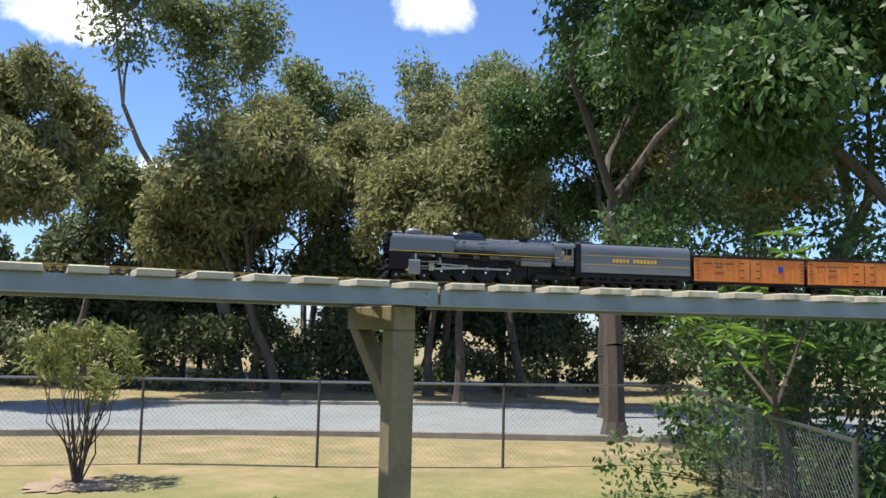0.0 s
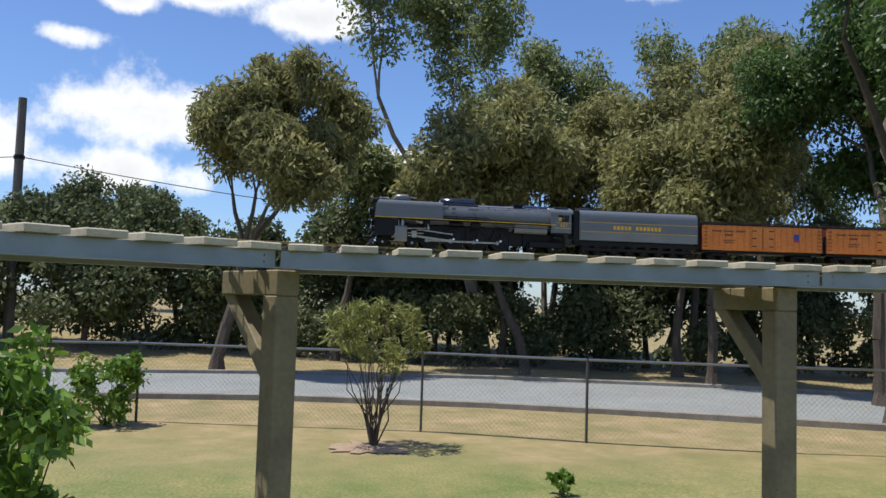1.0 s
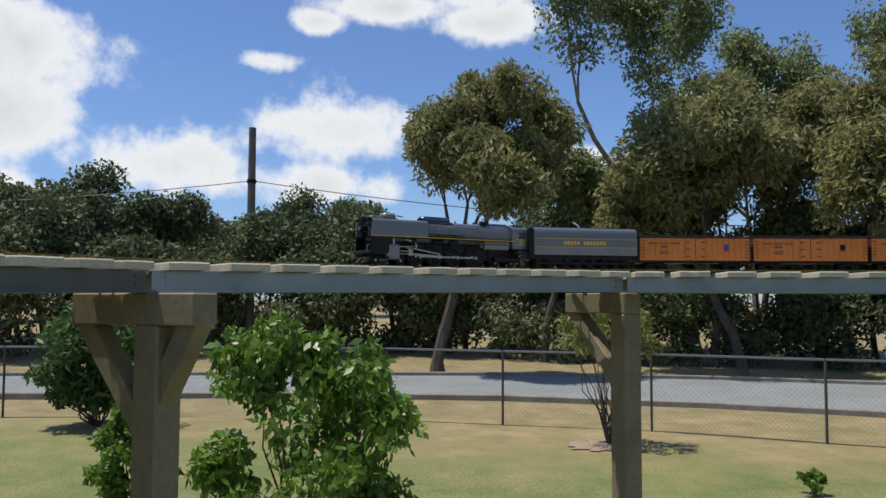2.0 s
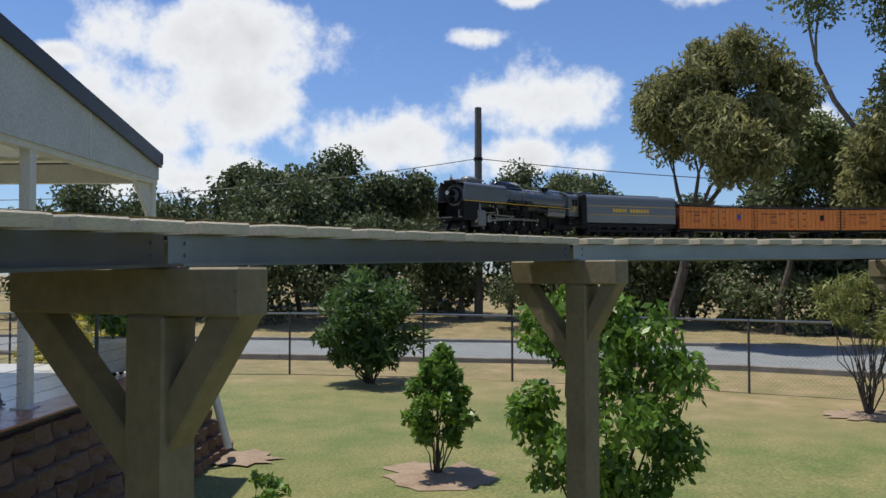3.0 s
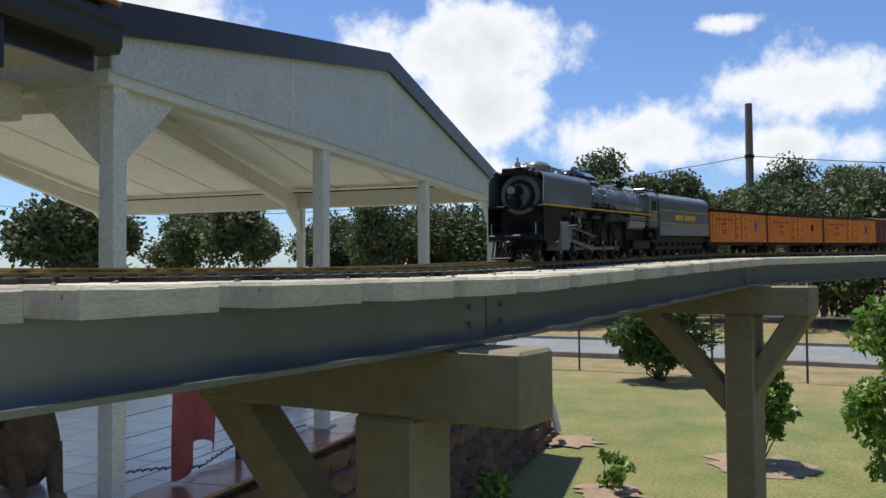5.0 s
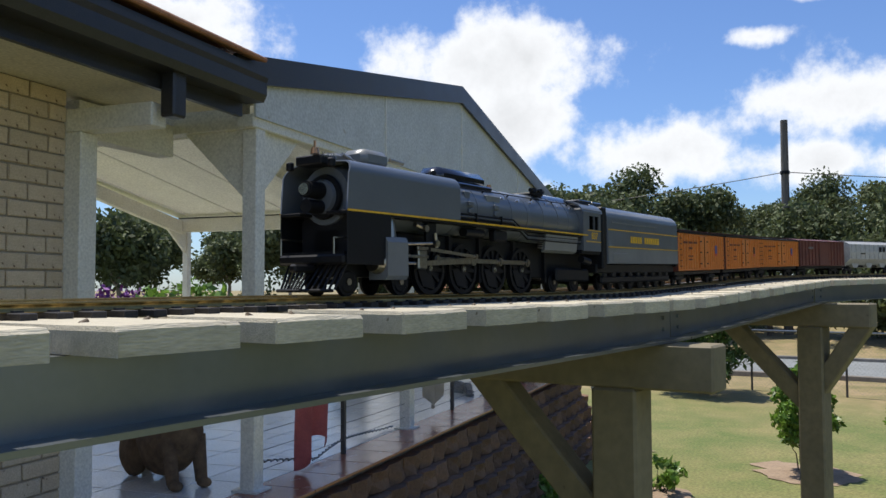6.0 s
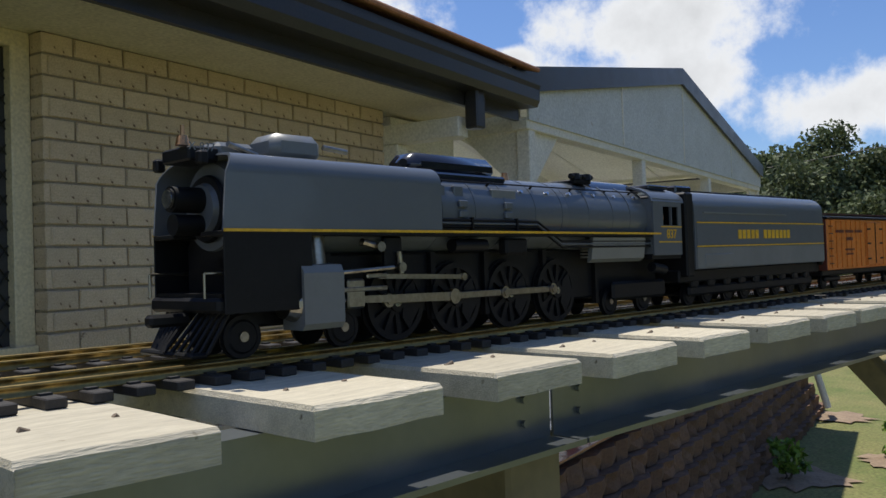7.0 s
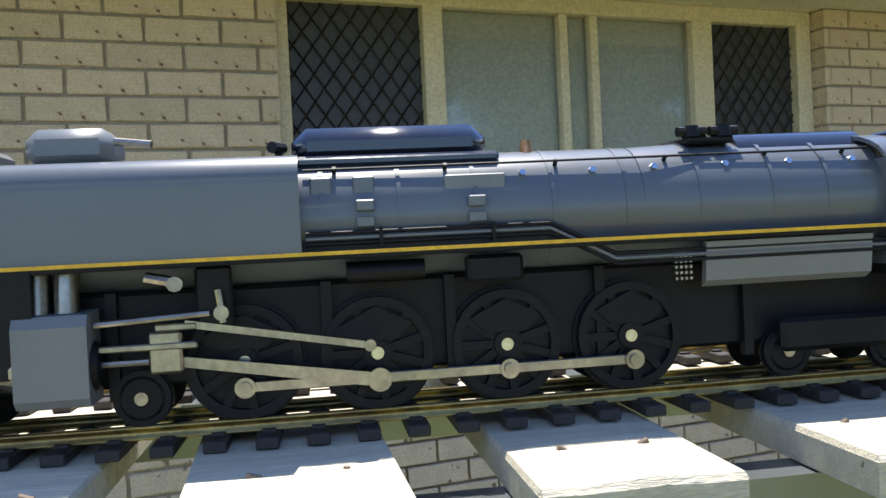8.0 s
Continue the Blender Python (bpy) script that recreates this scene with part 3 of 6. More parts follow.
def trestle(p, before, after, inset, along, near, far, twist, near_brace=True):
    d = (Vector(after) - Vector(before)).normalized()
    d = Matrix.Rotation(radians(twist), 3, "Z") @ Vector((d.x, d.y, 0)).normalized()
    out = Vector((d.y, -d.x, 0)).normalized()
    t = thing("trestle", label="khaki timber trestle with a cross cap and two knee braces", category="trestle", group="railway trestles")
    m = Matrix((d, out, Vector((0, 0, 1)))).transposed().to_4x4()
    if m.determinant() < 0:
        m = Matrix((-d, out, Vector((0, 0, 1)))).transposed().to_4x4()
    base = Vector(p)
    under = base.z - PLANK_T - BEAM_H - 0.002
    m.translation = Vector((base.x, base.y, 0)) + d * along
    t.matrix_world = m
    c = inset
    part("post", box(B(), (-0.052, c - 0.052, GROUND_Z - 0.25), (0.052, c + 0.052, under - 0.1), 0.006), M["timber"], t)
    part("cap", box(B(), (-0.049, c - near, under - 0.1), (0.049, c + far, under), 0.005), M["timber"], t)
    for s, reach in ((-1, near), (1, far)):
        if reach < 0.15 or (s < 0 and not near_brace):
            continue
        a = Vector((0, c + s * (reach - 0.045), under - 0.1))
        b = Vector((0, c + s * 0.03, under - 0.12 - min(reach, 0.32) * 0.95))
        way = (a - b).normalized()
        length = (a - b).length
        q = Matrix((Vector((1, 0, 0)), way.cross(Vector((1, 0, 0))).normalized(), way)).transposed().to_4x4()
        q.translation = b
        part("brace", box(B(), (-0.036, -0.036, -0.02), (0.036, 0.036, length + 0.035), 0.005, q), M["timber"], t)
        part("bolt", rod(B(), (0.05, a.y - s * 0.05, under - 0.05), (0.056, a.y - s * 0.05, under - 0.05), 0.009, seg=6), M["black"], t)
    return t


for i, j in zip(KINKS[:-1], KINKS[1:]):
    beam_span(EDGE[i], EDGE[j], DECK_W)
for n, i in enumerate(KINKS[:-1]):
    trestle(EDGE[i], EDGE[max(i - 2, 0)], EDGE[i + 2], *{5: (0.1, 0.14, 0.056, 0.46, 12), 7: (0.1, -0.07, 0.056, 0.42, 18), 10: (-0.03, 0.0, 0.2, 0.35, 0), 12: (0.035, 0.0, 0.24, 0.4, 0), 14: (0.1, 0.12, 0.22, 0.38, 0, False), 16: (0.25, 0.0, 0.2, 0.33, 0, False)}.get(i, (0.2, 0.0, 0.23, 0.33, 0)))

# planks laid across the channels
PLANK_PITCH, PLANK_W = 0.2, 0.136
plank_meshes = {}
rngp = np.random.default_rng(11)
for wide in (DECK_W,):
    plank_meshes[wide] = []
    for k in range(6):
        w, over = PLANK_W * rngp.uniform(0.95, 1.05), rngp.uniform(0.026, 0.046)
        xs = np.array([-0.5, -0.485, -0.3, -0.1, 0.1, 0.3, 0.485, 0.5]) * w
        ys = np.array([-0.008 - over, -0.004 - over, 0.04, 0.2, wide - 0.05, wide + 0.012])
        rough_end = rngp.uniform(-0.0035, 0.0035, len(xs))
        cup = rngp.uniform(-0.0012, 0.0018)
        verts, faces = [], []
        for top in (1, 0):
            for iy, y in enumerate(ys):
                for ix, x in enumerate(xs):
                    rim = ix in (0, len(xs) - 1) or iy in (0, len(ys) - 1)
                    z = (0.0 - (0.004 if rim else 0.0) + cup * (2 * x / w) ** 2 + rngp.uniform(-0.0005, 0.0003)) if top else -PLANK_T
                    verts.append((x, y + (rough_end[ix] if iy < 2 else 0.0), z))
        nx_, ny_ = len(xs), len(ys)
        half = nx_ * ny_
        for iy in range(ny_ - 1):
            for ix in range(nx_ - 1):
                q = iy * nx_ + ix
                faces += [(q, q + 1, q + 1 + nx_, q + nx_), (half + q, half + q + nx_, half + q + 1 + nx_, half + q + 1)]
        loop = [i for i in range(nx_)] + [r * nx_ + nx_ - 1 for r in range(1, ny_)] + [(ny_ - 1) * nx_ + i for i in range(nx_ - 2, -1, -1)] + [r * nx_ for r in range(ny_ - 2, 0, -1)]
        for p_, q_ in zip(loop, loop[1:] + loop[:1]):
            faces.append((p_, half + p_, half + q_, q_))
        me = bpy.data.meshes.new("plank")
        me.from_pydata(verts, [], faces)
        me.materials.append(M["plank"])
        plank_meshes[wide].append(me)
for i, j in zip(KINKS[:-1], KINKS[1:]):
    m, length = seg_frame(EDGE[i], EDGE[j])
    count = max(2, round(length / PLANK_PITCH))
    for k in range(count):
        p = tagged(new("deck_plank", plank_meshes[DECK_W][int(rngp.integers(6))]), "weathered cream deck plank across the steel channels", "plank", "deck planks")
        x = (k + 0.5) * length / count + rngp.uniform(-0.012, 0.012)
        p.matrix_world = m @ pose(x, 0, 0.0005 + rngp.uniform(0, 0.001), 0, 0, rngp.uniform(-1.6, 1.6))
        for nx0 in (-0.035, 0.03):
            for ny0 in (0.05, DECK_W - 0.06):
                part("nail", rod(B(), (nx0 + rngp.uniform(-0.01, 0.01), ny0, -0.002), (nx0, ny0, 0.0012), 0.0028, 0.0024, seg=7), M["rock"], p)

# two tracks: brass rails on black sleepers
GAUGE = 0.061


def lay_track(name, line, s0, s1, label):
    t = thing(name, label=label, category="railway track")
    n = int((s1 - s0) / 0.06)
    ss = np.linspace(s0, s1, n)
    pts = np.array([line.at(s) for s in ss])
    for side in (-1, 1):
        ol = offset_line(pts, side * GAUGE / 2)
        verts, faces = [], []
        prof = [(-0.005, 0.009), (0.005, 0.009), (0.005, 0.0105), (0.0015, 0.012), (0.0015, 0.016), (0.003, 0.0165), (0.003, RAIL_TOP), (-0.003, RAIL_TOP), (-0.003, 0.0165), (-0.0015, 0.016), (-0.0015, 0.012), (-0.005, 0.0105)]
        g = np.gradient(ol[:, :2], axis=0)
        g /= np.linalg.norm(g, axis=1)[:, None]
        for (x, y, z), (gx, gy) in zip(ol, g):
            verts += [(x + gy * a, y - gx * a, z + h) for a, h in prof]
        k = len(prof)
        for i in range(n - 1):
            for q in range(k):
                faces.append((i * k + q, i * k + (q + 1) % k, (i + 1) * k + (q + 1) % k, (i + 1) * k + q))
        r = new("rail", quad_mesh("rail", verts, faces, M["rail"]))
        r.parent = t
    bm = box(B(), (-0.0085, -0.062, 0.0008), (0.0085, 0.062, 0.0095), 0.001)
    for y in (-0.04, -0.021, 0.021, 0.04):
        box(bm, (-0.005, y - 0.003, 0.009), (0.005, y + 0.003, 0.0115))
    me = mesh_from(bm, "sleeper", M["sleeper"])
    step = 0.037
    near = [s for s in np.arange(s0 + 0.02, s1, step)]
    pick = [s for s in near if s > 14.0][:300] if name == "railway_track" else []
    rest = [s for s in near if s not in set(pick)]
    for s in pick:
        p, h = line.at(s), line.heading(s)
        o = new("sleeper", me)
        o.parent = t
        o.matrix_world = Matrix.Translation(p) @ Matrix.Rotation(math.atan2(h[1], h[0]), 4, "Z")
    src = np.array([v.co[:] for v in me.vertices])
    tri = [tuple(q.vertices) for q in me.polygons]
    verts, faces = [], []
    for s in rest:
        p, h = line.at(s), line.heading(s)
        n0 = len(verts)
        verts += [(p[0] + h[0] * x - h[1] * y, p[1] + h[1] * x + h[0] * y, p[2] + z) for x, y, z in src]
        faces += [tuple(n0 + q for q in f) for f in tri]
    m2 = bpy.data.meshes.new("sleeper_row")
    m2.from_pydata(verts, [], faces)
    m2.materials.append(M["sleeper"])
    o = new("sleeper_row", m2)
    o.parent = t
    tagged(o, kind="stuff")
    return t


lay_track("railway_track", TRACK, 0.1, TRACK.s[-1] - 0.1, "model railway track with brass rails on black sleepers")
lay_track("railway_track", TRACK_2, 0.1, TRACK_2.s[-1] - 0.1, "second model railway track beside the first, empty")

# ---- patio: raised tiled slab, block wall, gabled roof ----
PX0, PX1, PY0, PY1, PZ = -10.45, 0.3, -12.6, -5.65, 1.18
GY = -6.0
bm = box(B(), (PX0 + 0.3, PY0, GROUND_Z - 0.2), (PX1, PY1 - 0.12, PZ - 0.03))
slab = part("patio_slab", bm, M["grout"])
tagged(slab, "raised concrete patio slab under glazed tiles", "patio", kind="structure")

ROOF_EAVE, ROOF_TOP, RX0, RX1, RIDGE_X, RY1 = 3.6, 4.295, -9.72, -1.95, -5.83, -12.4
patio = thing("patio_roof", label="white gabled patio roof on slim steel posts", category="patio roof")


def post_at(x, y, top, w=0.1):
    bm = box(B(), (x - w / 2, y - w / 2, PZ), (x + w / 2, y + w / 2, top), 0.006)
    box(bm, (x - w * 0.85, y - w * 0.85, PZ), (x + w * 0.85, y + w * 0.85, PZ + 0.012))
    return part("post", bm, M["white"], patio)


for x in (-2.3, -4.66, -7.02, -9.72):
    post_at(x, GY, 3.42)
for y in (-8.9, -12.2):
    post_at(-9.72, y, 3.42)
    post_at(-2.3, y, 3.42)
# gable sheet in four panels, with a level lower edge
for a, b in ((-9.78, -8.0), (-8.0, -5.9), (-5.9, -4.05), (-4.05, -2.2)):
    def roof_z(x):
        return ROOF_TOP - (ROOF_TOP - ROOF_EAVE) * abs(x - RIDGE_X) / (RX1 - RIDGE_X if x > RIDGE_X else RIDGE_X - RX0) - 0.03
    low = 3.4
    bm = extrude_profile(B(), [(a + 0.004, low), (b - 0.004, low), (b - 0.004, roof_z(b)), (a + 0.004, roof_z(a))], GY + 0.06, GY + 0.075, "y")
    part("gable_panel", bm, M["gable"], patio)
for x in (-4.05, -5.9, -8.0):
    part("seam_strip", box(B(), (x - 0.012, GY + 0.075, 3.42), (x + 0.012, GY + 0.084, roof_z(x) - 0.02)), M["white"], patio)
part("lower_chord", box(B(), (-9.78, GY - 0.06, 3.34), (-2.2, GY + 0.06, 3.42), 0.006), M["white"], patio)
# roof sheets with ceiling panels under them
for x0, x1, z0, z1 in ((RX0, RIDGE_X, ROOF_EAVE, ROOF_TOP), (RIDGE_X, RX1, ROOF_TOP, ROOF_EAVE)):
    pts = [(x0, z0), (x1, z1), (x1, z1 + 0.07), (x0, z0 + 0.07)]
    part("roof_sheet", extrude_profile(B(), pts, RY1, GY + 0.086, "y"), M["ceiling"], patio)
    for k in range(7):
        y = RY1 + 0.3 + k * 0.95
        part("ceiling_joint", extrude_profile(B(), [(x0 + 0.1, z0 - 0.012 + 0.1 * (z1 - z0) / (x1 - x0)), (x1 - 0.02, z1 - 0.012), (x1 - 0.02, z1), (x0 + 0.1, z0 + 0.1 * (z1 - z0) / (x1 - x0))], y, y + 0.035, "y"), M["white"], patio)
    # barge board
    pts = [(x0 - (0.05 if x0 < x1 and z0 < z1 else 0), z0 - 0.06), (x1, z1 - 0.06), (x1, z1 + 0.11), (x0 - (0.05 if z0 < z1 else 0), z0 + 0.11)]
    part("barge_board", extrude_profile(B(), pts, GY + 0.087, GY + 0.115, "y"), M["gutter"], patio, "charcoal metal barge")
part("eave_gutter", box(B(), (RX0 - 0.1, RY1, ROOF_EAVE - 0.03), (RX0 - 0.01, GY + 0.115, ROOF_EAVE + 0.12), 0.015), M["gutter"], patio)
for x in (RX0 + 0.13, RX1 - 0.35):
    part("eave_beam", box(B(), (x - 0.05, RY1, 3.34), (x + 0.05, GY - 0.06, 3.56), 0.006), M["white"], patio)
for y in (-8.9, -12.2):
    for s in (-1, 1):
        xe = RX0 + 0.15 if s < 0 else RX1 - 0.35
        pts = [(xe, 3.3), (xe, 3.52), (RIDGE_X, ROOF_TOP - 0.02), (RIDGE_X, ROOF_TOP - 0.2)]
        part("rafter", extrude_profile(B(), pts, y - 0.05, y + 0.05, "y"), M["white"], patio)
    part("haunch", extrude_profile(B(), [(-9.72, 3.38), (-9.2, 3.38), (-9.72, 2.95)], y - 0.02, y + 0.02, "y"), M["white"], patio)
part("haunch", extrude_profile(B(), [(-9.68, 3.4), (-9.15, 3.4), (-9.68, 2.92)], GY - 0.02, GY + 0.02, "y"), M["white"], patio)
part("haunch", extrude_profile(B(), [(-2.3, 3.4), (-2.85, 3.4), (-2.3, 2.9)], GY - 0.02, GY + 0.02, "y"), M["white"], patio)
bm = B()
bm_pts = [(GY - 0.03, 3.4), (GY - 0.55, 3.4), (GY - 0.03, 2.9)]
part("haunch", extrude_profile(bm, bm_pts, -2.32, -2.28), M["white"], patio)

# rail posts and wires along the patio edge
railing = thing("patio_railing", label="slim dark rail posts with stainless wires along the patio edge", category="railing")
for x in (-3.48, -5.8, -8.35):
    part("rail_post", box(B(), (x - 0.016, GY - 0.016, PZ), (x + 0.016, GY + 0.016, PZ + 0.95), 0.003), M["fence_post"], railing)
for y in (-7.4, -10.5):
    part("rail_post", box(B(), (-9.74, y - 0.016, PZ), (-9.708, y + 0.016, PZ + 0.95), 0.003), M["fence_post"], railing)
for k in range(8):
    z = PZ + 0.1 + k * 0.115
    part("wire", rod(B(), (-9.72, GY, z), (-2.3, GY, z), 0.0022, seg=5), M["wire"], railing)
    part("wire", rod(B(), (-9.72, GY, z), (-9.72, -12.2, z), 0.0022, seg=5), M["wire"], railing)

# ---- the house ----
WY, SOFFIT_Z = -6.53, 3.42
WX0, WX1 = -1.38, 7.4
PIER_X, WIN_X1 = 0.937, 3.36
house_wall = part("wall_brick", box(B(), (WX0 + 0.02, WY - 0.25, GROUND_Z - 0.2), (PIER_X - 0.008, WY - 0.012, SOFFIT_Z)), M["mortar"])
tagged(house_wall, "cream concrete brick house wall with raked joints", "wall", kind="structure")
wall_b = part("wall_brick_far", box(B(), (WIN_X1 + 0.008, WY - 0.25, GROUND_Z - 0.2), (WX1, WY - 0.012, SOFFIT_Z)), M["mortar"])
tagged(wall_b, "cream concrete brick house wall past the window", "wall", kind="structure")
wall_c = part("wall_below_window", box(B(), (PIER_X - 0.008, WY - 0.25, GROUND_Z - 0.2), (WIN_X1 + 0.008, WY - 0.03, 2.12)), M["mortar"])
tagged(wall_c, "cream concrete brick wall below the window", "wall", kind="structure")
wall_d = part("wall_end", box(B(), (WX0 + 0.02, -13.0, GROUND_Z - 0.2), (WX0 + 0.3, WY - 0.26, SOFFIT_Z)), M["brick"])
tagged(wall_d, "cream concrete brick end wall of the house", "wall", kind="structure")
room = part("wall_inner", box(B(), (PIER_X, -9.6, 2.0), (WIN_X1, -9.4, SOFFIT_Z)), M["soffit"])
tagged(room, "plain inner wall behind the window", "wall", kind="structure")
soffit = part("ceiling_soffit", box(B(), (-2.05, WY - 0.26, SOFFIT_Z), (WX1, -5.98, SOFFIT_Z + 0.02)), M["soffit"])
tagged(soffit, "cream sheet soffit under the eaves", "soffit", kind="structure")
gut = thing("house_gutter", label="charcoal quad gutter and fascia along the eaves", category="gutter")
part("fascia", box(B(), (-2.1, -5.98, SOFFIT_Z - 0.04), (WX1, -5.95, SOFFIT_Z + 0.2)), M["gutter"], gut)
pts = [(-5.95, 3.46), (-5.83, 3.46), (-5.81, 3.5), (-5.81, 3.57), (-5.8, 3.6), (-5.8, 3.63), (-5.95, 3.63)]
part("gutter", extrude_profile(B(), pts, -2.14, WX1), M["gutter"], gut)
part("downpipe", box(B(), (-1.48, -5.95, 3.24), (-1.38, -5.86, 3.47), 0.01), M["gutter"], gut)
roof = thing("house_roof", label="terracotta tiled hip roof above the eaves", category="roof")
part("roof_deck", extrude_profile(B(), [(-5.83, 3.62), (-5.83, 3.66), (-10.5, 5.3), (-10.5, 5.1)], -2.05, WX1), M["gutter"], roof)
tile_bm = B()
box(tile_bm, (-0.16, -0.2, 0), (0.16, 0.2, 0.028), 0.008)
tile_me = mesh_from(tile_bm, "roof_tile", M["tile"])
slope = math.atan2(1.64, 4.67)
for r in range(9):
    for c in range(31):
        o = new("roof_tile", tile_me)
        o.parent = roof
        y, x = -5.8 - r * 0.34, -1.95 + c * 0.31
        o.matrix_world = pose(x, y - 0.18, 3.68 + (r * 0.34 + 0.16) * math.tan(slope) * 1.0, -math.degrees(slope) + 3, 0, 0)
# white corner post and porch beam at the wall's end
porch = thing("porch_frame", label="cream porch post and beam at the house corner", category="porch frame")
part("post", box(B(), (WX0 - 0.1, WY - 0.02, PZ), (WX0 + 0.02, WY + 0.1, 3.198), 0.005), M["white"], porch)
part("beam", box(B(), (WX0 - 0.097, WY - 0.017, 3.2), (WX0 + 0.017, -5.985, 3.32), 0.005), M["white"], porch)
part("beam", box(B(), (-2.26, WY - 0.15, 3.2), (WX0 - 0.1, WY - 0.03, 3.4), 0.005), M["white"], porch)

# window unit: two lattice screens with a glazed pair between them
FY = WY - 0.09
win = thing("window_1", label="cream framed window with dark lattice screens at both sides", category="window", kind="structure")
ZS, ZH = 2.14, 3.4
verticals = [(PIER_X + 0.0, 1.02), (1.482, 1.583), (2.72, 2.8), (3.305, WIN_X1)]
for a, b in verticals:
    part("window_frame", box(B(), (a, FY - 0.06, ZS), (b, FY + 0.01, ZH), 0.004), M["cream"], win)
part("window_frame", box(B(), (PIER_X, FY - 0.06, ZH - 0.045), (WIN_X1, FY + 0.012, ZH + 0.02), 0.004), M["cream"], win)
part("window_sill", box(B(), (PIER_X, FY - 0.06, ZS - 0.06), (WIN_X1, FY + 0.03, ZS + 0.03), 0.004), M["cream"], win)
for x in (2.06, 2.2):
    part("mullion", box(B(), (x - 0.018, FY - 0.05, ZS), (x + 0.018, FY, ZH - 0.045), 0.003), M["cream"], win)
pane = part("pane", box(B(), (1.583, FY - 0.036, ZS), (2.72, FY - 0.032, ZH - 0.045)), M["glass"], win)
pane.visible_shadow = False
part("blind", box(B(), (1.54, FY - 0.09, ZS - 0.03), (2.76, FY - 0.064, ZH)), M["blind"], win, "grey-green roller blind")
for x0, x1 in ((1.02, 1.482), (2.8, 3.305)):
    part("screen_mesh", box(B(), (x0, FY - 0.04, ZS), (x1, FY - 0.036, ZH - 0.045)), M["mesh_dark"], win)
    bm = B()
    zl, zh = ZS, ZH - 0.045
    k = x0 - (zh - zl)
    while k < x1 + (zh - zl):
        for lean in (1, -1):
            p0, p1 = Vector((k, FY - 0.03, zl if lean > 0 else zh)), Vector((k + (zh - zl) * 0.72, FY - 0.03, zh if lean > 0 else zl))
            u0, u1 = max((x0 - p0.x) / (p1.x - p0.x), 0), min((x1 - p0.x) / (p1.x - p0.x), 1)
            if u1 - u0 > 0.03:
                rod(bm, p0.lerp(p1, u0), p0.lerp(p1, u1), 0.0035, seg=4)
        k += 0.072
    part("lattice", bm, M["lattice"], win)


# ---- street pole and cable ----
pole = thing("power_pole", (-37.0, -1.9, GROUND_Z), 0, "weathered grey timber power pole", "power pole")
part("pole", rod(B(), (0, 0, -0.5), (0, 0, 9.62), 0.2, 0.15, 10), M["pole"], pole, smooth=True)
part("insulator", rod(B(), (0, 0.0, 7.25), (0.0, 0.0, 7.4), 0.2, 0.2, 8), M["black"], pole)
cable = thing("power_cable", label="thin black cable hung from the street pole", category="cable")
for a, b, sag in (((-37.0, -1.9, 7.4), (-30.5, 44.0, 7.0), 1.5), ((-37.0, -1.9, 7.4), (-36.0, -46.0, 7.0), 1.6)):
    bm, last = B(), None
    for k in range(25):
        u = k / 24
        p = Vector(a).lerp(Vector(b), u) - Vector((0, 0, sag * 4 * u * (1 - u)))
        if last is not None:
            rod(bm, last, p, 0.018, seg=4)
        last = p
    part("wire", bm, M["cable"], cable)
for name, y in (("far_pole", -46.0), ("far_pole", 44.0)):
    q = thing(name, (-36.0 if y < 0 else -30.5, y, GROUND_Z), 0, "distant timber power pole", "power pole")
    part("pole", rod(B(), (0, 0, -0.5), (0, 0, 8.6), 0.18, 0.13, 8), M["pole"], q)

# ---- trees across the street ----
G = "street trees"
tree("gum_tree", (-30.4, 14.9, 0.1), 16.8, 3, M["gum"], M["bark_pale"], "tall open eucalypt with a forked pale trunk", trunk=0.42, trunk_r=0.3, depth=4, spread=0.6, cluster=1.1, per=250, size=0.1, kids=(2, 3), lift=0.3, group=G)
tree("casuarina_tree", (-27.3, 4.1, 0.1), 9.6, 21, M["olive"], M["bark"], "broad olive-green casuarina with a dense crown", trunk=0.28, trunk_r=0.2, depth=4, spread=0.75, cluster=0.65, per=230, size=0.07, kids=(2, 4), droop=0.5, long=3.4, lift=0.2, group=G)
for k, (x, y, h, mat, bark, seed) in enumerate(((-34.5, 20.5, 15.5, "gum", "bark_pale", 5), (-30.0, 23.5, 14.8, "gum", "bark_pale", 6), (-20.9, 17.6, 9.0, "olive", "bark", 7), (-25.0, 13.5, 9.0, "olive", "bark", 8), (-23.6, 18.6, 9.6, "olive", "bark", 9),
                                         (-29.5, 15.8, 9.6, "olive", "bark", 10), (-31.0, 9.0, 8.2, "gum", "bark", 12), (-19.0, 22.5, 9.8, "olive", "bark", 13), (-26.5, 25.0, 10.5, "olive", "bark", 14), (-34.0, 16.0, 9.0, "green", "bark", 15), (-16.5, 26.5, 11, "olive", "bark", 16), (-28.2, 14.4, 10.2, "olive", "bark", 17), (-27.0, 17.8, 11.2, "olive", "bark", 18), (-25.2, 20.6, 11.8, "olive", "bark", 19), (-33, 19.5, 13.5, "gum", "bark_pale", 20), (-22.0, 21.5, 12.0, "olive", "bark", 22))):
    tree("street_tree", (x, y, 0.1), h, seed, M[mat], M[bark], "olive-green street tree with an uneven crown" if mat == "olive" else "eucalypt with a light open crown", trunk=0.26, trunk_r=0.17, depth=4, spread=0.7, cluster=0.85, per=130 if mat != "gum" else 80, size=0.09, droop=0.4, long=2.8, kids=(2, 4), group=G)
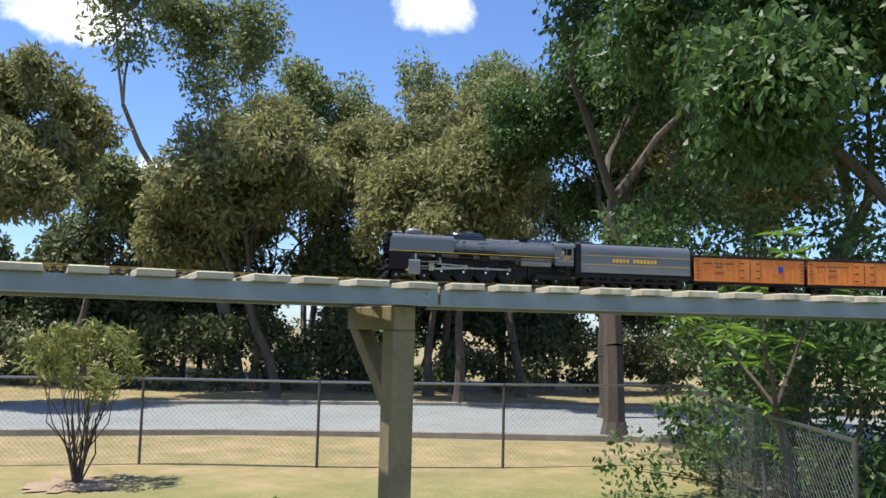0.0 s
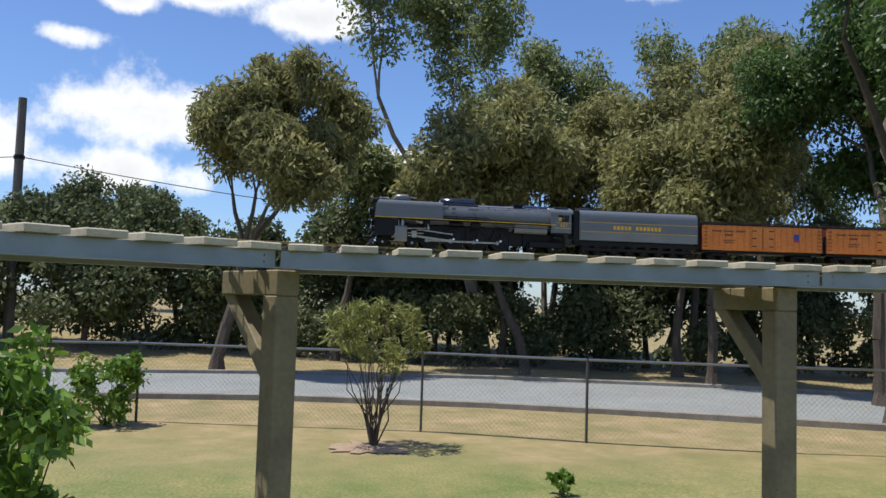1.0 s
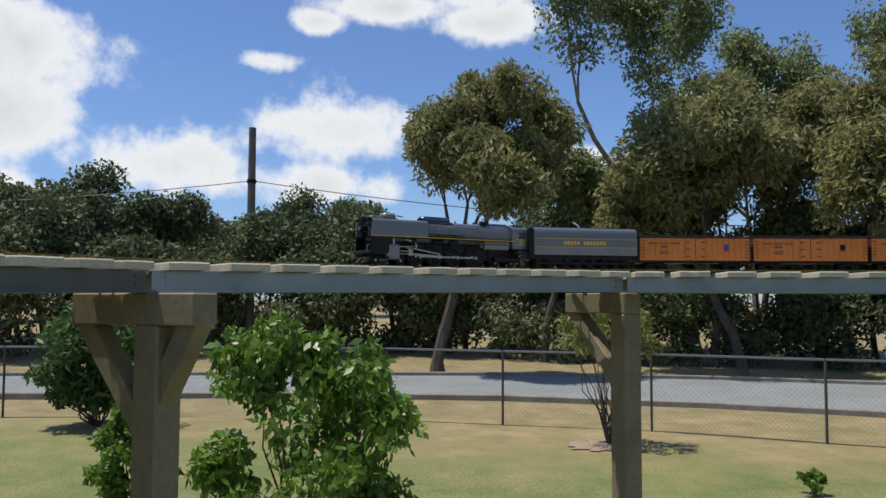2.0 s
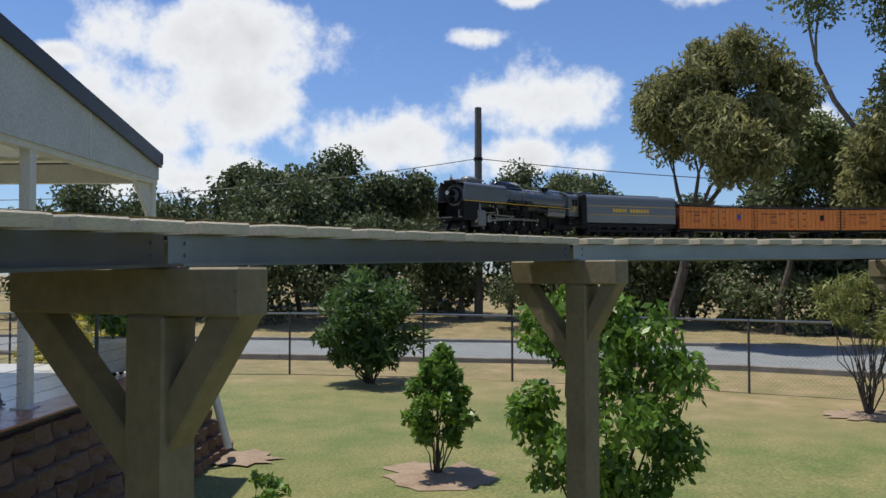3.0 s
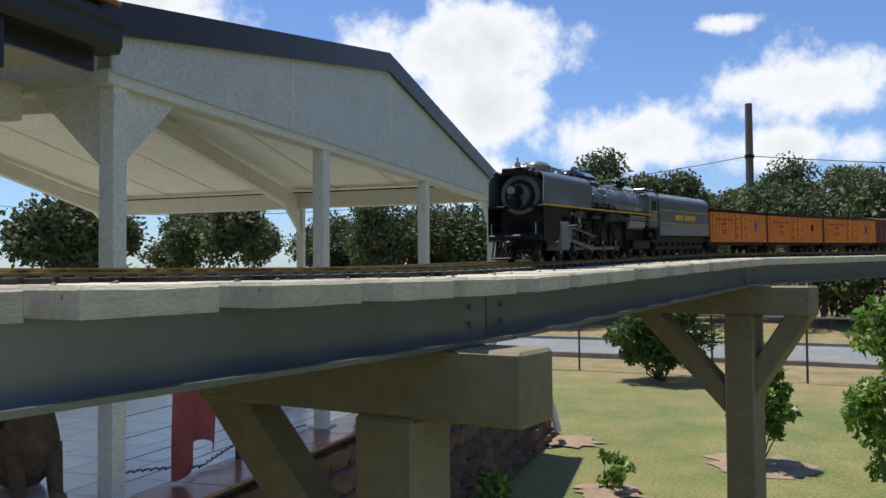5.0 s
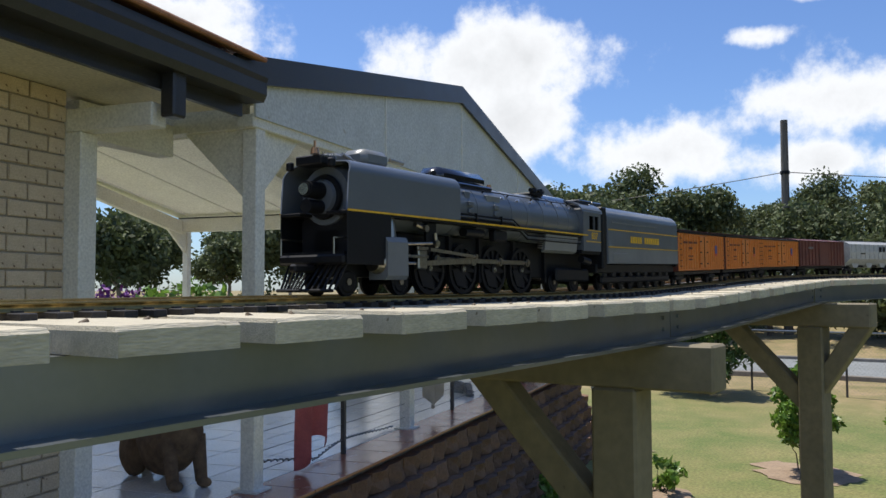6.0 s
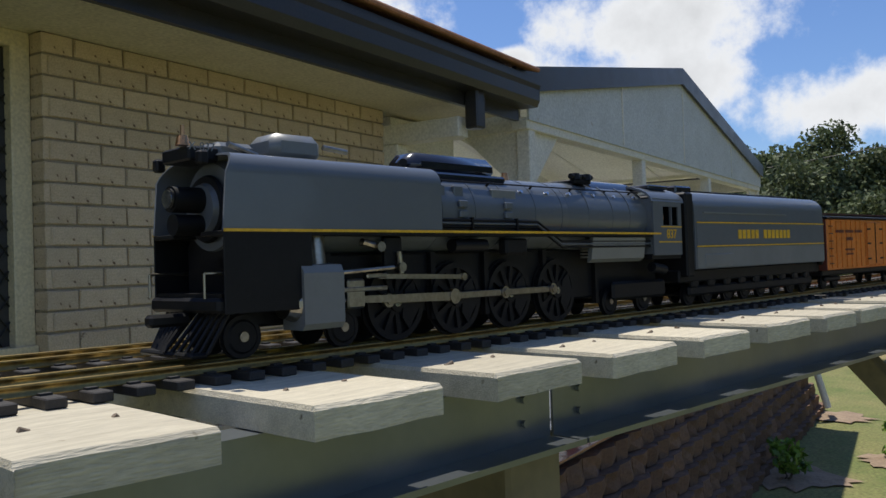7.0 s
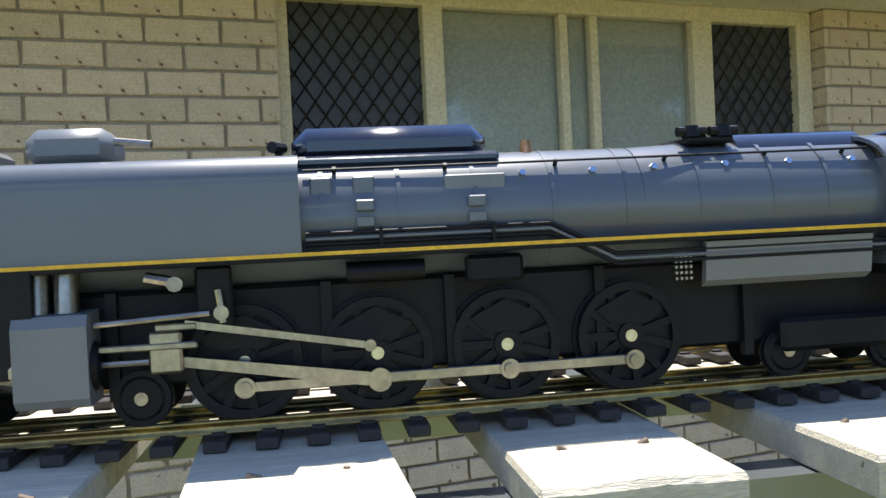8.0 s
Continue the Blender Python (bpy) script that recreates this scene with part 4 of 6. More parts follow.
# big shade trees by the corner of the yard
for x, y, h, seed, mat in ((-12.6, 14.6, 12.5, 31, "green"), (-9.2, 15.6, 12.5, 32, "green"), (-6.2, 13.4, 10.5, 33, "green"), (-15.6, 18.2, 12.0, 34, "green")):
    tree("shade_tree", (x, y, 0.1), h, seed, M[mat], M["bark"], "large dark-green shade tree with drooping limbs", trunk=0.27, trunk_r=0.24, depth=4, spread=0.85, cluster=0.95, per=330, size=0.075, droop=0.6, long=2.4, kids=(2, 3), lift=0.05, group="shade trees")
# low dark undergrowth under the corner trees
rngu = np.random.default_rng(77)
cl = [(rngu.uniform(-1.8, 1.8), rngu.uniform(-2.2, 2.2), rngu.uniform(0.2, 2.6), rngu.uniform(0.4, 0.8)) for k in range(46)]
bush("undergrowth", (-6.9, 11.9, GROUND_Z), 78, M["green"], "tangled dark undergrowth on the side fence", cl, 300, 0.055, stems=24, height=2.0, stem_r=0.03, category="undergrowth")
cl = [(rngu.uniform(-2.6, 2.2), rngu.uniform(-1.2, 1.2), rngu.uniform(2.0, 5.6), rngu.uniform(0.5, 0.9)) for k in range(44)]
bush("understorey_tree", (-8.4, 13.4, GROUND_Z), 79, M["green"], "dense young trees in the shade behind the side fence", cl, 260, 0.065, stems=16, height=4.2, stem_r=0.035, category="tree")
# frangipani-like tree with big rosettes
frang = thing("rosette_tree", (-5.9, 9.2, GROUND_Z), 0, "small tree with rosettes of long glossy leaves", "tree")
bm, ros = B(), []
grow(bm, (0, 0, 0), (0, 0, 1), 1.5, 0.07, 2, np.random.default_rng(41), ros, 0.8, (3, 3), 0.25)
part("trunk", bm, M["bark"], frang)
rngf, verts, faces = np.random.default_rng(42), [], []
for x, y, z, d in ros:
    for k in range(11):
        a = k * 2 * math.pi / 11 + rngf.uniform(-0.2, 0.2)
        out_v, up = Vector((math.cos(a), math.sin(a), rngf.uniform(-0.25, 0.4))).normalized(), Vector((0, 0, 1))
        side = out_v.cross(up).normalized() * 0.032
        c = Vector((x, y, z))
        ln = rngf.uniform(0.24, 0.36)
        n0 = len(verts)
        verts += [c, c + out_v * ln * 0.6 + side, c + out_v * ln - Vector((0, 0, 0.04)), c + out_v * ln * 0.6 - side]
        faces.append((n0, n0 + 1, n0 + 2, n0 + 3))
o = new("crown", quad_mesh("crown", [tuple(v) for v in verts], faces, M["bright"]))
o.parent = frang
# dark wood behind the street: trunks and low crowns
rngw = np.random.default_rng(90)
for k in range(34):
    y = -22 + k * 1.75 + rngw.uniform(-0.6, 0.6)
    x = -33.5 - rngw.uniform(0, 7) + max(0, y - 6) * 0.55
    h = rngw.uniform(4.2, 6.6)
    tree("wood_tree", (x, y, 0.2), h, 100 + k, M["far"], M["bark"], "dark green tree in the strip of wood across the street", trunk=0.3, trunk_r=0.12, depth=2, spread=0.8, cluster=1.15, per=300, size=0.12, droop=0.3, long=2.0, kids=(3, 4), lift=-0.02, group="strip of wood")
# distant tree line
for k, (x, y, h) in enumerate(((-44, -10, 8.6), (-41, -14, 7.4), (-46, -6.5, 7.8), (-60, 0.5, 10), (-58, 4.5, 9), (-62, -4, 8.5), (-55, -28, 6.5), (-50, -34, 6.0), (-58, -22, 6.2), (-34, -27, 6.6), (-38, -31, 6.2), (-30, -31, 6.2), (-26, -28, 5.5), (-22, -33, 6.5), (-66, -12, 7), (-52, -17, 6.8), (-16, -30, 6.5), (-12, -27, 6.0))):
    tree("distant_tree", (x, y, 0.2), h, 200 + k, M["far"], M["bark_pale"], "distant green tree above the rooftops", trunk=0.3, trunk_r=0.16, depth=3, spread=0.75, cluster=1.1, per=170, size=0.15, droop=0.2, long=1.8, kids=(2, 4), group="distant trees")
hedge = [(rngw.uniform(-4, 4), -34 + k * 0.9, rngw.uniform(0.4, 1.9), rngw.uniform(0.8, 1.4)) for k in range(66)]
v, f = leaf_cloud(hedge, 420, 0.12, rngw)
hd = tagged(new("undergrowth_strip", quad_mesh("undergrowth_strip", v, f, M["far"])), "dark undergrowth in the strip of wood", "undergrowth", kind="stuff")
hd.location = (-37, 0, 0.1)
bank = []
for k in range(120):
    y = 4 + k * 0.24
    bank.append((-35.5 + (y - 4) * 0.62 + rngw.uniform(-1.6, 1.6), y, rngw.uniform(0.3, 2.6), rngw.uniform(0.5, 1.1)))
v, f = leaf_cloud(bank, 330, 0.1, rngw)
tagged(new("undergrowth_bank", quad_mesh("undergrowth_bank", v, f, M["far"])), "dark olive undergrowth below the street trees", "undergrowth", kind="stuff")

# ---- garden ----
def ell(rng, n, rx, rz, zc, r):
    out = []
    for k in range(n):
        v = rng.normal(size=3)
        v /= np.linalg.norm(v)
        q = rng.uniform(0.3, 1) ** 0.5
        out.append((v[0] * rx * q, v[1] * rx * q, zc + v[2] * rz * q, r * rng.uniform(0.7, 1.3)))
    return out


rngb = np.random.default_rng(300)
big_cl = ell(rngb, 60, 0.85, 0.95, 1.15, 0.2) + [(-0.1, -0.5, 1.9, 0.2), (0.1, -0.2, 2.05, 0.18), (0.1, 0.15, 1.95, 0.16)]
bush("leafy_bush", (-7.3, -1.18, GROUND_Z), 301, M["bright"], "large bright-green bush with glossy pointed leaves", big_cl, 125, 0.046, stems=22, height=1.6, stem_r=0.016, long=2.0, droop=0.5)
cone = []
for k in range(46):
    u = rngb.uniform(0, 1)
    rad = 0.36 * (0.55 + 0.9 * math.sin(min(1, u * 1.15) * math.pi) ** 0.8) * (1 - 0.5 * u)
    a = rngb.uniform(0, 6.28)
    q = rngb.uniform(0.4, 1)
    cone.append((rad * q * math.cos(a), rad * q * math.sin(a), 0.42 + u * 0.98, 0.12))
bush("clipped_bush", (-9.45, -2.65, GROUND_Z), 302, M["bright"], "small egg-shaped bush in a ring of bare soil", cone, 90, 0.045, stems=12, height=1.0, stem_r=0.012)
bush("round_bush", (-17.3, -4.3, GROUND_Z), 303, M["green"], "rounded dense green bush by the fence", ell(rngb, 60, 1.1, 1.0, 1.25, 0.32), 120, 0.06, stems=12, height=1.8, stem_r=0.02, long=3.0)
thin = ell(rngb, 40, 0.75, 0.55, 1.75, 0.18)
bush("feathery_shrub", (-13.5, 3.97, GROUND_Z), 304, M["lime"], "sparse feathery shrub on thin leaning stems", thin, 55, 0.03, stems=30, height=1.8, stem_r=0.014, long=5.0)
bush("garden_shrub", (-16.8, 0.4, GROUND_Z), 305, M["bright"], "young bright-green bush by the fence", ell(rngb, 26, 0.5, 0.6, 0.75, 0.2), 80, 0.06, stems=9, height=1.0)
for x, y, s, seed in ((-7.75, -4.2, 0.42, 306), (-6.4, -5.1, 0.4, 307), (-7.1, -5.42, 0.3, 308), (-9.9, 4.95, 0.3, 309)):
    bush("seedling", (x, y, GROUND_Z + 0.02), seed, M["bright"], "small leafy seedling in bare soil", ell(rngb, 9, s * 0.55, s * 0.4, s * 0.55, s * 0.2), 26, 0.05, stems=6, height=s, stem_r=0.008)
bush("golden_bush", (-12.6, -8.1, GROUND_Z), 310, M["gold"], "low golden-leaved bush beyond the patio", ell(rngb, 36, 0.75, 0.5, 1.05, 0.25), 90, 0.05, stems=8, height=1.0)
bush("patio_hedge", (-12.0, -10.6, GROUND_Z), 311, M["bright"], "green flowering bush beyond the patio", ell(rngb, 30, 0.8, 0.55, 1.0, 0.25), 80, 0.06, stems=8, height=1.0)
bush("blossom_bush", (-11.5, -15.5, GROUND_Z), 312, M["purple"], "purple flowering bush behind the patio", ell(rngb, 20, 0.8, 0.6, 1.7, 0.3), 70, 0.07, stems=8, height=1.6)
bush("patio_bush", (-12.0, -14.0, GROUND_Z), 313, M["bright"], "leafy bush behind the patio", ell(rngb, 30, 1.2, 0.7, 1.6, 0.4), 90, 0.1, stems=8, height=1.6)
# bare soil rings and stones
for x, y, r, seed in ((-9.45, -2.65, 0.62, 1), (-13.5, 3.9, 0.55, 2), (-7.75, -4.2, 0.35, 3), (-6.6, -5.1, 0.5, 4), (-10.3, -5.1, 0.45, 5), (-3.2, -5.2, 1.2, 6), (-0.5, -5.2, 1.3, 7)):
    rg = np.random.default_rng(seed)
    bm = B()
    ring_v = [bm.verts.new((r * (1 + 0.18 * rg.normal()) * math.cos(a), r * (1 + 0.18 * rg.normal()) * math.sin(a), 0.012)) for a in np.linspace(0, 2 * math.pi, 26)[:-1]]
    top_v = bm.verts.new((0, 0, 0.045))
    for i in range(25):
        bm.faces.new((ring_v[i], ring_v[(i + 1) % 25], top_v))
    o = part("soil_patch", bm, M["soil"])
    o.location = (x, y, GROUND_Z + 0.004)
    tagged(o, "patch of bare dry soil in the lawn", "soil", kind="structure")
rgs = np.random.default_rng(55)
for k in range(26):
    bm = B()
    bmesh.ops.create_icosphere(bm, subdivisions=1, radius=1.0)
    for v in bm.verts:
        v.co *= rgs.uniform(0.75, 1.15)
    s = rgs.uniform(0.05, 0.13)
    bmesh.ops.scale(bm, vec=(s, s * 0.8, s * 0.55), verts=bm.verts[:])
    o = part("garden_stone", bm, M["rock"])
    o.location = (rgs.uniform(-3.5, 3.5), rgs.uniform(-5.4, -4.6), GROUND_Z + s * 0.3)
    tagged(o, "rough brown stone lying on bare soil", "stone", "garden stones")

# ---- things on the patio ----
def ring_profile(bm, prof, seg=20):
    """A turned body from radius and height pairs."""
    rows = []
    for r, z in prof:
        rows.append([bm.verts.new((r * math.cos(a), r * math.sin(a), z)) for a in np.linspace(0, 2 * math.pi, seg + 1)[:-1]])
    for a, b in zip(rows[:-1], rows[1:]):
        for i in range(seg):
            bm.faces.new((a[i], a[(i + 1) % seg], b[(i + 1) % seg], b[i]))
    bm.faces.new(rows[0][::-1])
    bm.faces.new(rows[-1])
    return bm


def potted(at, mat, plant, label, h=0.42, r=0.2, seed=1, size=0.05):
    t = thing("plant_pot", at, 0, label, "plant pot")
    prof = [(r * 0.68, 0.05), (r * 0.72, 0.06), (r * 0.95, h - 0.06), (r, h - 0.05), (r * 1.02, h), (r * 0.92, h), (r * 0.9, h - 0.05)]
    part("pot", ring_profile(B(), prof), mat, t, smooth=True)
    for a in (0.5, 2.6, 4.7):
        part("castor", rod(B(), (r * 0.5 * math.cos(a) - 0.012, r * 0.5 * math.sin(a), 0.026), (r * 0.5 * math.cos(a) + 0.012, r * 0.5 * math.sin(a), 0.026), 0.026, seg=10), M["black"], t)
    rg = np.random.default_rng(seed)
    v, f = leaf_cloud(ell(rg, 16, r * 1.0, 0.18, h + 0.22, 0.12), 50, size, rg)
    o = new("plant", quad_mesh("plant", v, f, plant))
    o.parent = t
    part("stem", rod(B(), (0, 0, h - 0.06), (0.02, 0, h + 0.2), 0.016, 0.01), M["bark"], t)
    return t


potted((-9.25, -6.22, PZ), M["pot"], M["bright"], "cream pot on castors with a small leafy plant", 0.42, 0.21, 1)
potted((-9.25, -8.85, PZ), M["pot_dark"], M["lime"], "charcoal pot with a grey-green succulent", 0.4, 0.26, 2)


def shoe(at, turn):
    t = thing("trainer_shoe", at, turn, "worn grey trainer lying on the tiles", "shoe", "pair of trainers")
    sole = [(-0.15, 0), (-0.1, -0.004), (0.05, -0.004), (0.15, 0.012), (0.155, 0.03), (0.05, 0.026), (-0.15, 0.03)]
    part("sole", extrude_profile(B(), sole, -0.045, 0.045, "y"), M["light_grey"], t)
    up = [(-0.145, 0.03), (0.05, 0.026), (0.15, 0.03), (0.135, 0.06), (0.06, 0.085), (0.0, 0.12), (-0.06, 0.13), (-0.15, 0.125)]
    bm = extrude_profile(B(), up, -0.038, 0.038, "y")
    bmesh.ops.bevel(bm, geom=bm.edges[:], offset=0.01, segments=2, affect="EDGES")
    part("upper", bm, M["shoe"], t, smooth=True)
    for k in range(4):
        part("lace", rod(B(), (0.015 + 0.025 * k, -0.03, 0.115 - 0.012 * k), (0.03 + 0.025 * k, 0.03, 0.112 - 0.012 * k), 0.004, seg=5), M["cloth"], t)
    return t


shoe((-6.95, -6.22, PZ), 25)
shoe((-7.12, -6.36, PZ), 62)
brick_loose = part("paver_block", box(B(), (-0.13, -0.06, 0), (0.13, 0.06, 0.08), 0.008), M["block"])
brick_loose.location, brick_loose.rotation_euler = (-8.45, -6.05, PZ + 0.004), (0, 0, radians(30))
tagged(brick_loose, "loose brown paver lying at the patio edge", "paver")


def hanging(name, at, turn, w, h, mat, label, seed):
    """A cloth hung over the top wire in soft folds."""
    rg = np.random.default_rng(seed)
    bm = B()
    nx, nz = 18, 14
    rows = []
    for j in range(nz + 1):
        row = []
        for i in range(nx + 1):
            u, v = i / nx, j / nz
            fold = 0.03 * math.sin(u * 11 + 0.6 * math.sin(v * 4)) * (0.3 + v)
            row.append(bm.verts.new(((u - 0.5) * w * (1 - 0.12 * v), fold, -v * h * (1 + 0.12 * math.sin(u * 5 + seed)))))
        rows.append(row)
    for a, b in zip(rows[:-1], rows[1:]):
        for i in range(nx):
            bm.faces.new((a[i], a[i + 1], b[i + 1], b[i]))
    bmesh.ops.solidify(bm, geom=bm.faces[:], thickness=0.006)
    o = part(name, bm, mat, smooth=True)
    o.matrix_world = pose(*at, 0, 0, turn)
    return tagged(o, label, "towel")


hanging("pink_towel", (-2.98, GY + 0.03, PZ + 0.93), 0, 0.42, 0.82, M["towel"], "faded pink towel hung over the rail wire", 3)
hanging("cream_cloth", (-5.25, GY + 0.03, PZ + 0.93), 0, 0.5, 0.75, M["cloth"], "cream cloth hung over the rail wire", 5)
# dog chain along the edge
chain = thing("dog_chain", label="steel dog chain tied between two patio posts", category="chain")
for k in range(70):
    u = k / 69
    x, z = -2.5 - u * 2.1, PZ + 0.02 + 0.1 * (1 - u) * abs(math.cos(u * 5))
    part("link", rod(B(), (x - 0.017, -6.1 + 0.05 * math.sin(u * 6), z), (x + 0.017, -6.1 + 0.05 * math.sin(u * 6), z + 0.006 * (-1) ** k), 0.006, seg=5), M["steel"], chain)
# drain pipe over the block wall
pipe = thing("drain_pipe", label="white plastic drain pipe bent down over the block wall", category="pipe")
pp = [(-9.7, -5.98, PZ + 0.07), (-10.0, -5.6, PZ + 0.07), (-10.1, -5.48, PZ + 0.02), (-10.14, -5.42, PZ - 0.12), (-10.18, -5.2, 0.2)]
for a, b in zip(pp[:-1], pp[1:]):
    part("pipe_length", rod(B(), a, b, 0.048, seg=12), M["white"], pipe, smooth=True)
for a in pp[1:-1]:
    bm = B()
    bmesh.ops.create_uvsphere(bm, u_segments=12, v_segments=8, radius=0.052, matrix=Matrix.Translation(a))
    part("elbow", bm, M["white"], pipe, smooth=True)


def dog(at, turn):
    """A sitting shepherd-type dog with its head turned to its forepaws."""
    t = thing("dog", at, turn, "tan and black shepherd dog lying on the tiles", "dog")

    def blob(name, p, r, mat, parent=t):
        bm = B()
        bmesh.ops.create_uvsphere(bm, u_segments=16, v_segments=10, radius=1.0)
        for v in bm.verts:
            k = 1 + 0.05 * noise.noise(v.co * 3 + Vector(p))
            v.co = Vector((v.co.x * r[0], v.co.y * r[1], v.co.z * r[2])) * k + Vector(p)
        return part(name, bm, mat, parent, smooth=True)

    blob("body", (-0.12, 0, 0.24), (0.34, 0.17, 0.22), M["fur"])
    blob("saddle", (-0.15, 0, 0.33), (0.3, 0.15, 0.16), M["fur_dark"])
    blob("chest", (0.12, 0, 0.32), (0.16, 0.14, 0.22), M["fur"])
    blob("neck", (0.18, 0, 0.5), (0.11, 0.1, 0.16), M["fur"])
    h = blob("head", (0.24, 0, 0.62), (0.11, 0.09, 0.09), M["fur_dark"])
    blob("muzzle", (0.35, 0, 0.58), (0.09, 0.045, 0.045), M["fur_dark"], h)
    for s in (-1, 1):
        part("ear", rod(B(), (0.2, s * 0.06, 0.67), (0.19, s * 0.075, 0.79), 0.035, 0.004, 8), M["fur_dark"], h)
        part("foreleg", rod(B(), (0.18, s * 0.09, 0.3), (0.25, s * 0.09, 0.03), 0.05, 0.036, 10), M["fur"], t, smooth=True)
        blob("paw", (0.29, s * 0.09, 0.03), (0.06, 0.042, 0.03), M["fur"])
        blob("haunch", (-0.3, s * 0.13, 0.16), (0.17, 0.08, 0.16), M["fur"])
    part("tail", rod(B(), (-0.42, 0, 0.1), (-0.75, 0.12, 0.04), 0.05, 0.02, 8), M["fur_dark"], t, smooth=True)
    return t


dog((-2.35, -6.62, PZ), 60)
# a low brick house far across the street
far_house = thing("far_house", (-48.5, -20.5, GROUND_Z), 8, "low brick house with a red tiled roof across the street", "house")
part("wall", box(B(), (-4, -5, 0), (4, 5, 2.5)), M["brick"], far_house)
part("roof", extrude_profile(B(), [(-4.6, 2.4), (4.6, 2.4), (0, 4.2)], -5.6, 5.6, "y"), M["tile"], far_house)
for y in (-3, 0, 3):
    w_ = part("window", box(B(), (4.0, y - 0.7, 0.9), (4.04, y + 0.7, 2.0)), M["mesh_dark"], far_house)


# ---- the train: x ahead, y to its left, z up from the rail tops ----
ENG_X0 = 0.43
DR = 0.0432           # driver radius
PIN = 0.0185          # crank pin radius
DRIVERS = [0.268, 0.368, 0.470, 0.572]
moving = {}


LAID_OUT = [0.0, 0.03, 0.088, 0.148, 0.192, 0.315, 0.455, 0.6, 0.635, 0.745, 0.862, 0.9]
AS_BUILT = [0.0, 0.03, 0.115, 0.165, 0.195, 0.315, 0.464, 0.628, 0.67, 0.787, 0.876, 0.914]


def X(u):
    """Body parts: distance behind the pilot, spread to the true proportions of the body."""
    return ENG_X0 - float(np.interp(u, LAID_OUT, AS_BUILT)) if u > 0 else ENG_X0 - u


def XW(u):
    """Running gear: distance behind the pilot as it is."""
    return ENG_X0 - u


def wheel_mesh(bm, x, y0, y1, r, spokes=0, seg=28):
    """A flanged wheel on the axle's line, from y0 (inside) to y1 (outside)."""
    s = 1 if y1 > y0 else -1
    rod(bm, (x, y0, 0), (x, y0 + s * 0.0018, 0), r * 1.07, seg=seg)
    if spokes:
        outer = r
        for a0 in range(seg):
            a, b = 2 * math.pi * a0 / seg, 2 * math.pi * (a0 + 1) / seg
            ri = r * 0.84
            p = [(x + q * math.cos(c), y, q * math.sin(c)) for y in (y0, y1) for c in (a, b) for q in (ri, outer)]
            v = [bm.verts.new(c) for c in p]
            for fidx in ((0, 1, 3, 2), (4, 6, 7, 5), (1, 5, 7, 3), (0, 2, 6, 4)):
                bm.faces.new([v[k] for k in fidx])
        rod(bm, (x, y0, 0), (x, y1 + s * 0.002, 0), r * 0.24, seg=14)
        rod(bm, (x, y0, 0), (x, y0 + s * 0.003, 0), r * 0.86, seg=seg)
        for k in range(spokes):
            a = 2 * math.pi * k / spokes
            m = Matrix.Translation((x, 0, 0)) @ Matrix.Rotation(-a, 4, "Y")
            box(bm, (r * 0.2, min(y0, y1) + 0.001, -r * 0.075), (r * 0.88, max(y0, y1) - 0.001, r * 0.075), 0, m)
    else:
        rod(bm, (x, y0, 0), (x, y1, 0), r, seg=seg)
        rod(bm, (x, y1, 0), (x, y1 + s * 0.0015, 0), r * 0.8, r * 0.7, seg=seg)


def wheelset(parent, x, r, axle_box=True, seg=20):
    w = part("wheelset", rod(B(), (0, -0.03, 0), (0, 0.03, 0), 0.004, seg=8), M["black"], parent)
    w.location = (x, 0, r)
    for s in (-1, 1):
        bm = B()
        wheel_mesh(bm, 0, s * 0.0275, s * 0.0335, r, seg=seg)
        part("wheel", bm, M["black"], w)
        if axle_box:
            part("axle_cap", rod(B(), (0, s * 0.0335, 0), (0, s * 0.037, 0), r * 0.24, seg=12), M["rod"], w)
    return w


def letters(parent, text, at, size, mat, flip=False):
    """Raised lettering on a side plate, facing +y (or -y)."""
    cu = bpy.data.curves.new("lettering", "FONT")
    cu.body, cu.size, cu.align_x, cu.extrude = text, size, "CENTER", 0.0004
    tmp = bpy.data.objects.new("lettering", cu)
    scene.collection.objects.link(tmp)
    deps = bpy.context.evaluated_depsgraph_get()
    me = bpy.data.meshes.new_from_object(tmp.evaluated_get(deps))
    bpy.data.objects.remove(tmp)
    me.materials.clear()
    me.materials.append(mat)
    o = new("lettering", me)
    o.parent = parent
    o.matrix_basis = pose(*at, 90, 0, 0 if flip else 180)
    return o


def letter_bars(parent, x0, x1, y, z, h, n, mat, gap_after=()):
    """A row of plain bars where lettering stands."""
    bm = B()
    w = (x1 - x0) / n
    for k in range(n):
        if k in gap_after:
            continue
        box(bm, (x0 + w * (k + 0.14), y - 0.0004, z), (x0 + w * (k + 0.86), y + 0.0004, z + h))
    return part("lettering", bm, mat, parent)


